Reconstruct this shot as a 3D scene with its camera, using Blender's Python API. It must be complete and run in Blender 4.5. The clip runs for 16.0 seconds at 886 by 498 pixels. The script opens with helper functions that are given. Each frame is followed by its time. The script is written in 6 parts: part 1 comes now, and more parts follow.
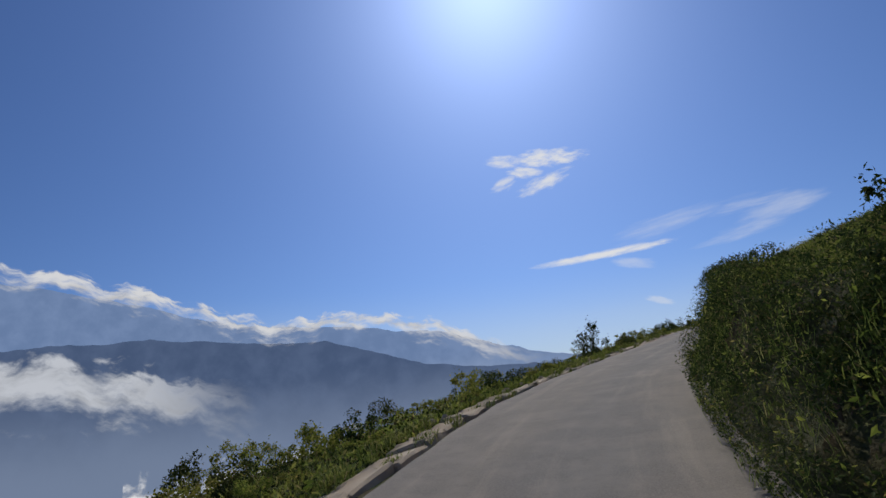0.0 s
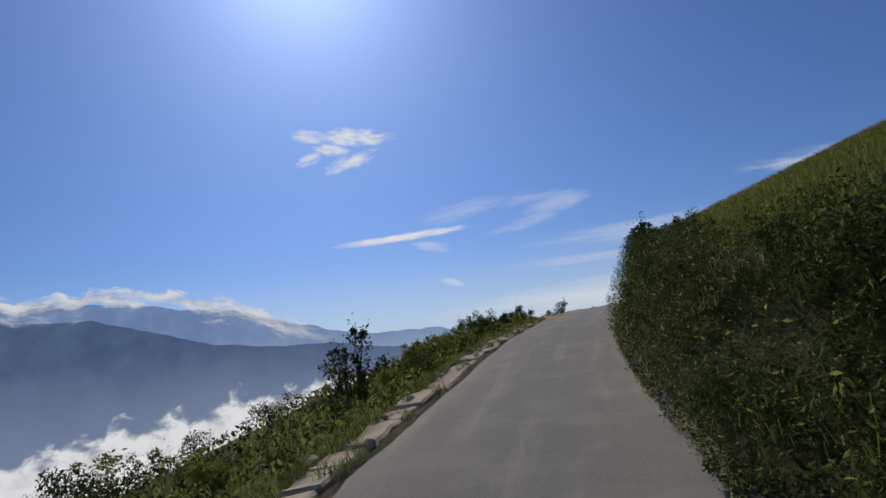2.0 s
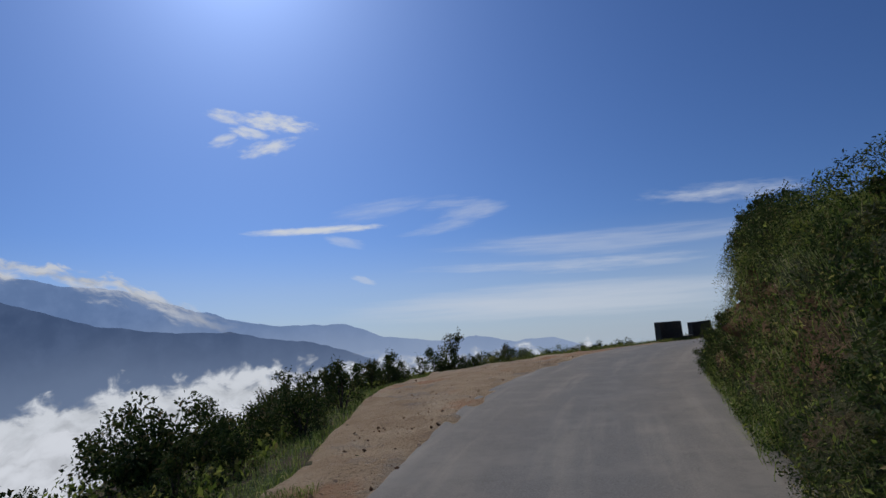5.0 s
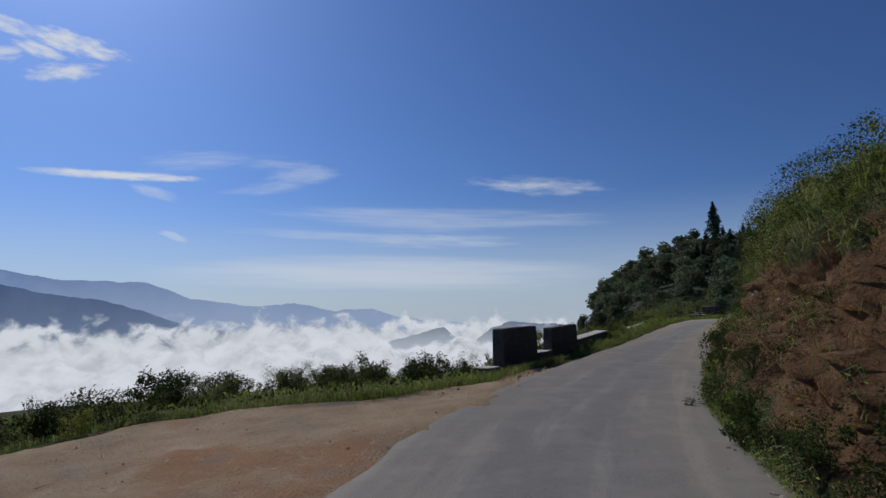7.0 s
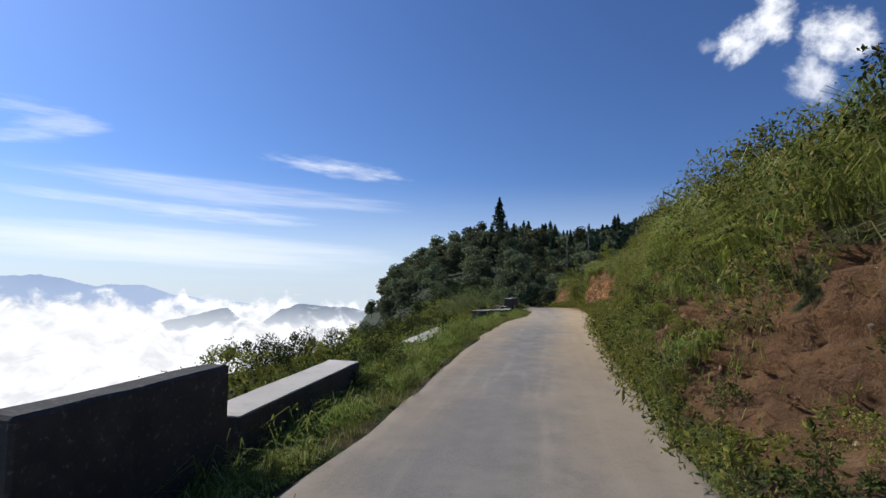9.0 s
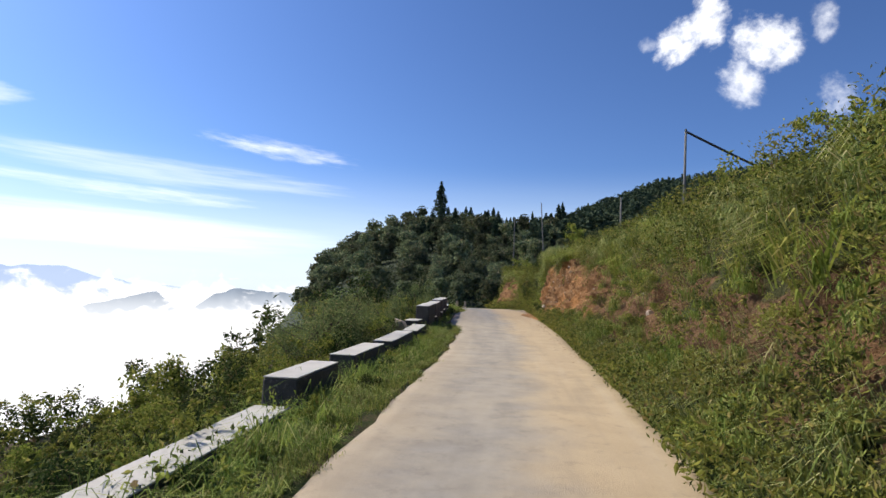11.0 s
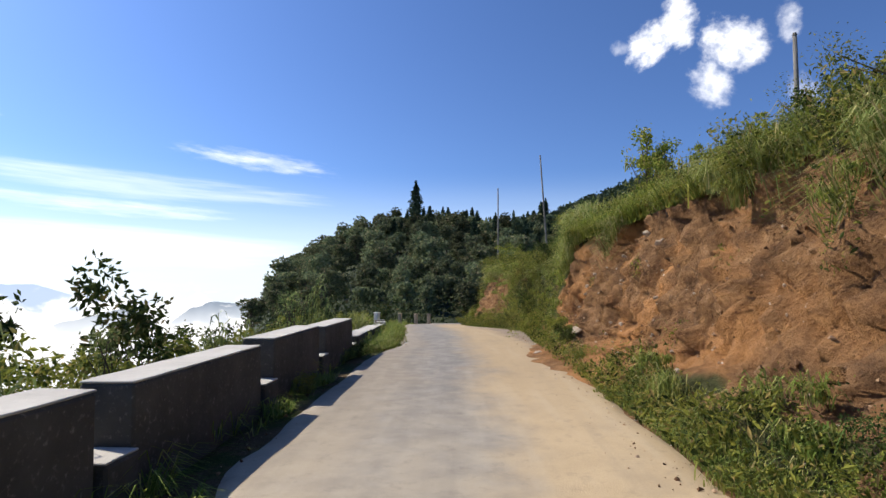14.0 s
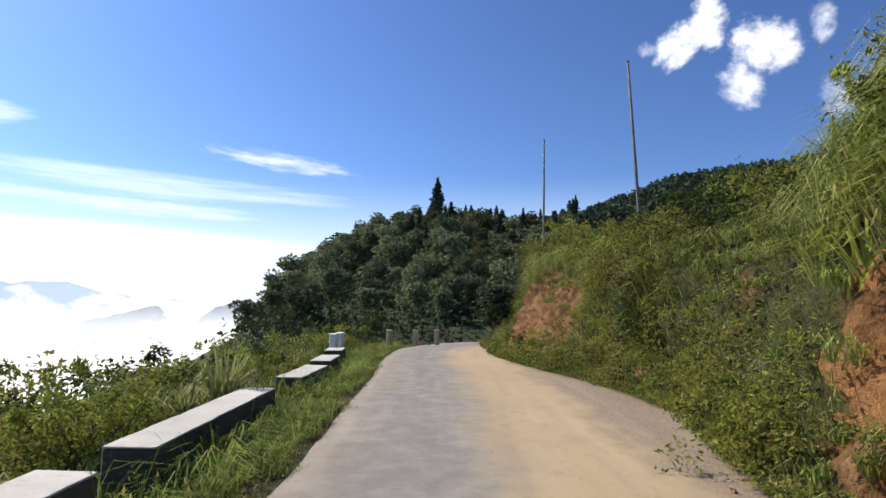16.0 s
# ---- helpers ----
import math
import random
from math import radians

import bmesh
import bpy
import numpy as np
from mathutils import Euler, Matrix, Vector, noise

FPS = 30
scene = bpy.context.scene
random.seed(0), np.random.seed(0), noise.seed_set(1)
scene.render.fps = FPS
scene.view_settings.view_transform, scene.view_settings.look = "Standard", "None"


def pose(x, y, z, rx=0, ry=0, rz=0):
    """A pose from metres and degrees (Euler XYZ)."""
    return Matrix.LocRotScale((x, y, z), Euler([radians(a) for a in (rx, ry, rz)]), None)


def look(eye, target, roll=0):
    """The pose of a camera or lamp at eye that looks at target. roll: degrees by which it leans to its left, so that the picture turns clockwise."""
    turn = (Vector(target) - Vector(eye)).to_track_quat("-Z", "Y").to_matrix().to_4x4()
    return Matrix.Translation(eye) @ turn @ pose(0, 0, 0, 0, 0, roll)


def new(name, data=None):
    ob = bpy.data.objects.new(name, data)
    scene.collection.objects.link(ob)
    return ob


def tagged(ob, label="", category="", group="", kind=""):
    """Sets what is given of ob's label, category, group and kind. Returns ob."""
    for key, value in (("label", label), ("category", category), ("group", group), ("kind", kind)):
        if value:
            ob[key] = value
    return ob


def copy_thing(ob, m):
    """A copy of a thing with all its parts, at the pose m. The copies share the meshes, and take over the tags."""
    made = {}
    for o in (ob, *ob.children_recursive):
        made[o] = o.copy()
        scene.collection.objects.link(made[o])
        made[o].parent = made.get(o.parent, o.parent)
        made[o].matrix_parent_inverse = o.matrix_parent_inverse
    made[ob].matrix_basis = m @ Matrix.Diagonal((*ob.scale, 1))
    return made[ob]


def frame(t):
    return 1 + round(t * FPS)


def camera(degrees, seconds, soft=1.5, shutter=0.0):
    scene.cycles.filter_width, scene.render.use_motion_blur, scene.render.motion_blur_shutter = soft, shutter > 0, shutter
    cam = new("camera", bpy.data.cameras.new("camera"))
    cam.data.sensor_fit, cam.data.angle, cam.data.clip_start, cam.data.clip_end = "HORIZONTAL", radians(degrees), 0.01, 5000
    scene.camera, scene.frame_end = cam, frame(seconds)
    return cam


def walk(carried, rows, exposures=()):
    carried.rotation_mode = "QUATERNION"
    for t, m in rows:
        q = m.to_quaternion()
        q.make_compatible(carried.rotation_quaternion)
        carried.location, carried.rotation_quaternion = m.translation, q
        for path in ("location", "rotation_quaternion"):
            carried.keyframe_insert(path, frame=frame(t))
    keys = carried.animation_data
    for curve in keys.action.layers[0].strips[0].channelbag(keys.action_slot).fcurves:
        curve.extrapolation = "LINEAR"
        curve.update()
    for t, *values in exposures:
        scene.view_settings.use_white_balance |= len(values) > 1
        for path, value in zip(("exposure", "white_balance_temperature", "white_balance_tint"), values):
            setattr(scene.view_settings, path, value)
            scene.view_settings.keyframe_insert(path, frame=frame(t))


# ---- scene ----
cam = camera(76.18, 16.0)
PATH = [
    (0.0, pose(1.533, -32.873, -3.687, 105.05, 5.92, 32.82)),
    (0.5, pose(0.482, -29.694, -3.172, 103.60, 7.08, 26.78)),
    (1.0, pose(-0.372, -26.700, -2.753, 101.69, 6.52, 21.76)),
    (1.5, pose(-1.068, -23.927, -2.367, 101.00, 6.14, 16.59)),
    (2.0, pose(-1.359, -21.197, -2.005, 100.60, 7.65, 12.75)),
    (2.5, pose(-1.492, -18.520, -1.685, 100.42, 6.89, 9.32)),
    (3.0, pose(-1.584, -15.731, -1.397, 99.82, 8.18, 7.63)),
    (3.5, pose(-1.613, -12.895, -1.063, 99.48, 8.55, 6.43)),
    (4.0, pose(-1.497, -9.941, -0.668, 99.51, 7.56, 5.76)),
    (4.5, pose(-1.211, -6.830, -0.258, 99.67, 5.84, 4.93)),
    (5.0, pose(-0.726, -3.522, 0.119, 99.73, 4.06, 3.26)),
    (5.5, pose(-0.019, 0.019, 0.418, 99.45, 2.88, 0.06)),
    (6.0, pose(0.810, 3.691, 0.661, 98.92, 2.21, -4.14)),
    (6.5, pose(1.803, 7.281, 0.864, 97.13, 1.63, -8.83)),
    (7.0, pose(3.079, 10.900, 1.028, 96.01, 1.08, -14.74)),
    (7.5, pose(4.794, 14.294, 1.134, 95.90, -0.19, -20.84)),
    (8.0, pose(6.638, 17.300, 1.190, 95.21, -0.09, -26.84)),
    (8.5, pose(8.483, 19.762, 1.205, 94.09, -0.68, -31.73)),
    (9.0, pose(10.342, 22.109, 1.133, 94.36, -1.15, -35.45)),
    (9.5, pose(12.511, 24.574, 1.163, 94.40, -1.63, -38.35)),
    (10.0, pose(15.147, 27.195, 1.336, 94.12, -2.05, -39.94)),
    (10.5, pose(18.019, 29.855, 1.559, 93.67, -2.26, -40.75)),
    (11.0, pose(20.898, 32.435, 1.735, 93.21, -2.10, -41.30)),
    (11.5, pose(23.553, 34.817, 1.772, 92.92, -1.41, -42.09)),
    (12.0, pose(26.020, 37.061, 1.706, 92.75, -0.40, -43.19)),
    (12.5, pose(28.249, 39.043, 1.654, 92.36, -0.59, -43.69)),
    (13.0, pose(30.305, 40.901, 1.582, 92.70, -0.27, -43.93)),
    (13.5, pose(32.442, 42.886, 1.539, 92.78, -0.42, -43.52)),
    (14.0, pose(34.657, 45.015, 1.550, 93.85, -0.22, -43.14)),
    (14.5, pose(36.859, 47.130, 1.577, 93.70, 0.31, -42.71)),
    (15.0, pose(39.143, 49.373, 1.555, 94.40, 0.95, -42.18)),
    (15.5, pose(41.414, 51.692, 1.546, 94.12, 0.05, -41.50)),
    (16.0, pose(43.908, 54.415, 1.558, 94.04, -0.92, -40.84)),
]
walk(cam, PATH, [(0.0, -0.52, 6500, 10), (3.0, -0.58, 6450, 10), (5.5, -0.76, 6050, 10), (8.0, -0.44, 6100, 10), (9.0, 0.08, 6350, 10), (11.5, 0.52, 6650, 10), (16.0, 0.66, 6700, 10)])

# ---- daylight ----
SUN_AZ, SUN_EL = radians(-23), radians(41)
world = bpy.data.worlds.new("sky")
scene.world = world
world.use_nodes = True
W = world.node_tree
W.nodes.clear()


def wn(kind, **inputs):
    n = W.nodes.new(kind)
    for k, v in inputs.items():
        n.inputs[k].default_value = v
    return n


def wmath(op, a, b=None, c=None):
    n = W.nodes.new("ShaderNodeMath")
    n.operation = op
    for i, v in enumerate((a, b, c)):
        if v is None:
            continue
        if isinstance(v, (int, float)):
            n.inputs[i].default_value = v
        else:
            W.links.new(v, n.inputs[i])
    return n.outputs[0]


def wsmooth(value, lo, hi):
    n = W.nodes.new("ShaderNodeMapRange")
    n.interpolation_type = "SMOOTHSTEP"
    W.links.new(value, n.inputs["Value"])
    n.inputs["From Min"].default_value, n.inputs["From Max"].default_value = lo, hi
    return n.outputs["Result"]


sky = W.nodes.new("ShaderNodeTexSky")
sky.sky_type = "NISHITA"
sky.sun_disc = False
sky.sun_elevation, sky.sun_rotation = SUN_EL, SUN_AZ
sky.altitude, sky.air_density, sky.dust_density, sky.ozone_density = 1600, 1.0, 1.5, 3.0
way = W.nodes.new("ShaderNodeTexCoord").outputs["Generated"]
split = W.nodes.new("ShaderNodeSeparateXYZ")
W.links.new(way, split.inputs[0])
DX, DY, DZ = split.outputs
AZ = wmath("MULTIPLY", wmath("ARCTAN2", DX, DY), 57.2958)
EL = wmath("MULTIPLY", wmath("ARCSINE", DZ), 57.2958)


def wnoise(sa, se, detail=6.0, tilt=0.0, rough=0.6, seed=0.0):
    """Noise over bearing and height, stretched along the bearing."""
    comb = W.nodes.new("ShaderNodeCombineXYZ")
    W.links.new(wmath("MULTIPLY", AZ, sa), comb.inputs[0])
    W.links.new(wmath("MULTIPLY", wmath("MULTIPLY_ADD", AZ, -tilt, EL), se), comb.inputs[1])
    comb.inputs[2].default_value = seed
    n = wn("ShaderNodeTexNoise", Scale=1.0, Detail=detail, Roughness=rough)
    W.links.new(comb.outputs[0], n.inputs["Vector"])
    return n.outputs[0]


def cloud(az, el, wide, high, tilt=0.0, sa=0.6, se=1.9, tear=2.6, lo=0.1, hi=1.35, amount=1.0, seed=0.0):
    """One cloud: an ellipse on the sky, torn by noise."""
    da = wmath("SUBTRACT", AZ, az)
    a = wmath("DIVIDE", da, wide)
    e = wmath("DIVIDE", wmath("SUBTRACT", wmath("SUBTRACT", EL, el), wmath("MULTIPLY", da, tilt)), high)
    body = wmath("SUBTRACT", 1.0, wmath("ADD", wmath("MULTIPLY", a, a), wmath("MULTIPLY", e, e)))
    torn = wmath("MULTIPLY_ADD", wmath("SUBTRACT", wnoise(sa, se, tilt=tilt, seed=seed), 0.5), tear, body)
    return wmath("MULTIPLY", wsmooth(torn, lo, hi), amount)


CLOUDS = [
    # the small torn cloud under the sun
    cloud(-23.6, 22.8, 2.9, 0.75, -0.09, amount=0.8, seed=1.0), cloud(-18.8, 22.5, 4.3, 1.0, -0.08, seed=1.3),
    cloud(-21.5, 21.5, 2.2, 0.75, -0.15, amount=0.9, seed=1.6), cloud(-23.9, 20.7, 1.7, 0.8, 0.3, amount=0.7, seed=1.9),
    cloud(-19.7, 20.2, 3.6, 0.9, 0.25, amount=0.9, seed=2.2),
    # the bright streak and the wisps beside it
    cloud(-15.3, 12.2, 8.6, 0.5, 0.034, 0.5, 2.4, 1.3, 0.1, 1.1, seed=3.0), cloud(-9.4, 14.0, 6.0, 1.3, 0.127, 0.18, 1.2, 3.0, 0.1, 2.4, 0.5, 3.4),
    cloud(-2.0, 14.4, 5.6, 0.8, 0.005, 0.2, 1.4, 2.8, 0.1, 2.2, 0.5, 3.8), cloud(-2.1, 12.0, 5.6, 0.9, 0.126, 0.2, 1.4, 2.6, 0.1, 2.2, 0.55, 4.2),
    cloud(-12.3, 10.9, 2.6, 0.7, -0.2, 0.4, 1.4, 1.5, 0.2, 1.2, 0.4, 4.6), cloud(-10.8, 7.0, 1.5, 0.5, -0.3, amount=0.5, seed=4.9),
    # long bands low over the haze
    cloud(25.0, 12.0, 8.2, 1.15, -0.085, 0.3, 1.6, 2.6, 0.1, 2.3, 0.9, 5.0), cloud(13.4, 6.9, 11.0, 0.9, -0.037, 0.16, 1.7, 2.2, 0.1, 1.8, 0.7, 5.4),
    cloud(4.0, 7.4, 13.0, 0.6, -0.04, 0.16, 2.0, 2.2, 0.2, 1.8, 0.5, 5.8), cloud(0.5, 13.3, 4.6, 1.3, 0.1, 0.25, 1.2, 1.6, 0.2, 1.3, 0.4, 6.2),
    cloud(14.0, 9.0, 22.0, 1.6, -0.04, 0.08, 1.3, 1.9, 0.3, 1.5, 0.4, 6.6), cloud(9.0, 3.6, 26.0, 2.2, -0.02, 0.06, 0.9, 1.2, 0.1, 1.2, 0.6, 7.0),
    # white puffs over the bank
    cloud(63.6, 22.4, 2.7, 2.3, 0.2, 0.6, 0.7, 2.1, 0.12, 1.25, seed=8.0), cloud(66.2, 23.8, 2.1, 3.0, 0.2, 0.6, 0.7, 2.1, 0.12, 1.25, seed=8.2),
    cloud(70.9, 21.4, 3.5, 2.9, -0.1, 0.6, 0.7, 2.1, 0.12, 1.25, seed=8.7), cloud(68.8, 18.4, 2.4, 2.5, -0.2, 0.6, 0.7, 2.0, 0.15, 1.4, 0.85, 9.2),
    cloud(75.3, 22.6, 1.2, 2.2, 0.1, 0.7, 0.7, 2.2, 0.2, 1.8, 0.8, 9.7), cloud(76.2, 16.3, 1.7, 2.5, -0.2, 0.7, 0.7, 2.2, 0.2, 1.9, 0.8, 10.2),
    cloud(60.8, 22.4, 1.3, 1.0, 0.0, 0.8, 0.8, 1.8, 0.3, 1.6, 0.45, 10.7),
]
cover = CLOUDS[0]
for c in CLOUDS[1:]:
    cover = wmath("MAXIMUM", cover, c)
haze = wmath("MULTIPLY", wmath("SUBTRACT", 1.0, wsmooth(EL, -1.0, 12.0)), 0.74)
haze = wmath("MULTIPLY", haze, wmath("MULTIPLY_ADD", wnoise(0.03, 0.35, seed=12.0), 0.5, 0.72))
tint = W.nodes.new("ShaderNodeMix")
tint.data_type, tint.blend_type = "RGBA", "MULTIPLY"
tint.inputs["Factor"].default_value = 1.0
W.links.new(sky.outputs[0], tint.inputs["A"])
tint.inputs["B"].default_value = (0.71, 0.92, 1.29, 1)
# the bright air round the sun
SUN_WAY = (math.sin(SUN_AZ) * math.cos(SUN_EL), math.cos(SUN_AZ) * math.cos(SUN_EL), math.sin(SUN_EL))
toward = wmath("ADD", wmath("ADD", wmath("MULTIPLY", DX, SUN_WAY[0]), wmath("MULTIPLY", DY, SUN_WAY[1])), wmath("MULTIPLY", DZ, SUN_WAY[2]))
away = wmath("MULTIPLY", wmath("ARCCOSINE", wmath("MINIMUM", toward, 1.0)), 57.2958)
near_sun = wmath("DIVIDE", away, 8.0)
glow = wmath("MULTIPLY_ADD", wmath("EXPONENT", wmath("DIVIDE", away, -28.0)), 1.1, 0.78)
glow = wmath("MULTIPLY_ADD", wmath("EXPONENT", wmath("MULTIPLY", wmath("MULTIPLY", near_sun, near_sun), -1.0)), 0.45, glow)
lit = W.nodes.new("ShaderNodeVectorMath")
lit.operation = "SCALE"
W.links.new(tint.outputs["Result"], lit.inputs[0])
W.links.new(glow, lit.inputs["Scale"])
air = W.nodes.new("ShaderNodeMix")
air.data_type = "RGBA"
W.links.new(haze, air.inputs["Factor"])
W.links.new(lit.outputs[0], air.inputs["A"])
air.inputs["B"].default_value = (8.6, 9.6, 10.6, 1)
mix = W.nodes.new("ShaderNodeMix")
mix.data_type = "RGBA"
W.links.new(cover, mix.inputs["Factor"])
W.links.new(air.outputs["Result"], mix.inputs["A"])
mix.inputs["B"].default_value = (12.0, 12.2, 12.6, 1)
back = wn("ShaderNodeBackground", Strength=0.085)
W.links.new(mix.outputs["Result"], back.inputs[0])
W.links.new(back.outputs[0], W.nodes.new("ShaderNodeOutputWorld").inputs[0])

sun_data = bpy.data.lights.new("sun", "SUN")
sun_data.energy, sun_data.angle, sun_data.color = 4.2, radians(0.55), (1.0, 0.94, 0.84)
sun_at = Vector((math.sin(SUN_AZ) * math.cos(SUN_EL), math.cos(SUN_AZ) * math.cos(SUN_EL), math.sin(SUN_EL)))
new("sun", sun_data).matrix_world = look(sun_at * 100, (0, 0, 0))


# ---- materials ----
class Mat:
    """A node material with short ways to add noise, ramps and bumps."""

    def __init__(self, name):
        self.m = bpy.data.materials.new(name)
        self.m.use_nodes = True
        self.t = self.m.node_tree
        self.b = self.t.nodes["Principled BSDF"]
        self.out = self.t.nodes["Material Output"]

    def n(self, kind, **inputs):
        node = self.t.nodes.new(kind)
        for k, v in inputs.items():
            self.put(node, k, v)
        return node

    def put(self, node, key, v):
        if isinstance(v, bpy.types.NodeSocket):
            self.t.links.new(v, node.inputs[key])
        else:
            node.inputs[key].default_value = v

    def coord(self, which="Object"):
        return self.n("ShaderNodeTexCoord").outputs[which]

    def noise(self, scale, detail=5.0, rough=0.6, vector=None):
        n = self.n("ShaderNodeTexNoise", Scale=scale, Detail=detail, Roughness=rough)
        self.t.links.new(vector if vector is not None else self.coord(), n.inputs["Vector"])
        return n.outputs[0]

    def ramp(self, fac, *stops):
        r = self.n("ShaderNodeValToRGB")
        e = r.color_ramp.elements
        while len(e) < len(stops):
            e.new(0.5)
        for el, (p, c) in zip(e, stops):
            el.position, el.color = p, (*c, 1)
        self.t.links.new(fac, r.inputs[0])
        return r.outputs[0]

    def mix(self, fac, a, b, blend="MIX"):
        n = self.n("ShaderNodeMix")
        n.data_type, n.blend_type = "RGBA", blend
        for key, v in (("Factor", fac), ("A", a), ("B", b)):
            if isinstance(v, tuple) and len(v) == 3:
                v = (*v, 1)
            self.put(n, key, v)
        return n.outputs["Result"]

    def math(self, op, a, b=0.0, c=0.0):
        n = self.n("ShaderNodeMath")
        n.operation = op
        for i, v in enumerate((a, b, c)):
            self.put(n, i, v)
        return n.outputs[0]

    def smooth(self, v, lo, hi):
        n = self.n("ShaderNodeMapRange")
        n.interpolation_type = "SMOOTHSTEP"
        self.put(n, "Value", v)
        n.inputs["From Min"].default_value, n.inputs["From Max"].default_value = lo, hi
        return n.outputs["Result"]

    def bump(self, height, strength=0.4, distance=0.03):
        n = self.n("ShaderNodeBump", Strength=strength, Distance=distance)
        self.t.links.new(height, n.inputs["Height"])
        self.t.links.new(n.outputs[0], self.b.inputs["Normal"])

    def base(self, colour, rough=0.9, spec=0.2):
        self.put(self.b, "Base Color", colour if isinstance(colour, bpy.types.NodeSocket) else (*colour, 1))
        self.put(self.b, "Roughness", rough)
        self.put(self.b, "Specular IOR Level", spec)
        return self.m


def leaf_material(name, dark, light, dry, dry_share=0.12, sheer_share=0.35, vary=0.35):
    k = Mat(name)
    rnd = k.n("ShaderNodeNewGeometry").outputs["Random Per Island"]
    obj = k.n("ShaderNodeObjectInfo").outputs["Random"]
    c = k.ramp(rnd, (0.0, dark), (0.55, tuple((a + b) / 2 for a, b in zip(dark, light))), (0.98 - dry_share, light), (1.0, dry))
    patch = k.noise(0.35, 3.0)
    c = k.mix(k.math("MULTIPLY", k.smooth(patch, 0.45, 0.75), 0.45), c, k.mix(0.5, c, dry))
    hsv = k.n("ShaderNodeHueSaturation")
    k.put(hsv, "Hue", k.math("MULTIPLY_ADD", obj, 0.03, 0.485))
    k.put(hsv, "Value", k.math("MULTIPLY_ADD", obj, vary, 1.0 - vary * 0.5))
    k.t.links.new(c, hsv.inputs["Color"])
    k.base(hsv.outputs[0], 0.8, 0.08)
    tr = k.n("ShaderNodeBsdfTranslucent")
    k.t.links.new(hsv.outputs[0], tr.inputs["Color"])
    mx = k.n("ShaderNodeMixShader")
    mx.inputs[0].default_value = sheer_share
    k.t.links.new(k.b.outputs[0], mx.inputs[1])
    k.t.links.new(tr.outputs[0], mx.inputs[2])
    k.t.links.new(mx.outputs[0], k.out.inputs[0])
    return k.m


LEAF = leaf_material("shrub_leaves", (0.022, 0.038, 0.011), (0.088, 0.118, 0.028), (0.20, 0.145, 0.06), 0.14, 0.15)
LEAF_MID = leaf_material("grey_green_leaves", (0.068, 0.098, 0.034), (0.225, 0.26, 0.092), (0.32, 0.27, 0.12), 0.14, 0.45)
LEAF_LIGHT = leaf_material("light_leaves", (0.095, 0.128, 0.023), (0.32, 0.34, 0.062), (0.38, 0.30, 0.10), 0.18)
GRASS = leaf_material("grass_blades", (0.085, 0.13, 0.025), (0.28, 0.32, 0.068), (0.38, 0.32, 0.14), 0.2)
REED = leaf_material("reed_blades", (0.12, 0.165, 0.042), (0.33, 0.355, 0.11), (0.48, 0.40, 0.21), 0.25)
NEEDLE = leaf_material("conifer_needles", (0.026, 0.046, 0.028), (0.09, 0.118, 0.064), (0.07, 0.075, 0.04), 0.05, 0.1)
WOODS = leaf_material("forest_leaves", (0.055, 0.078, 0.042), (0.215, 0.24, 0.115), (0.28, 0.22, 0.13), 0.12, 0.2, 1.0)


SCRUB = leaf_material("scrub_leaves", (0.024, 0.040, 0.017), (0.075, 0.10, 0.036), (0.11, 0.10, 0.05), 0.08, 0.15)


def bark():
    k = Mat("bark")
    return k.base(k.ramp(k.noise(9.0), (0.3, (0.05, 0.036, 0.026)), (0.7, (0.14, 0.11, 0.08))), 0.95)


BARK = bark()


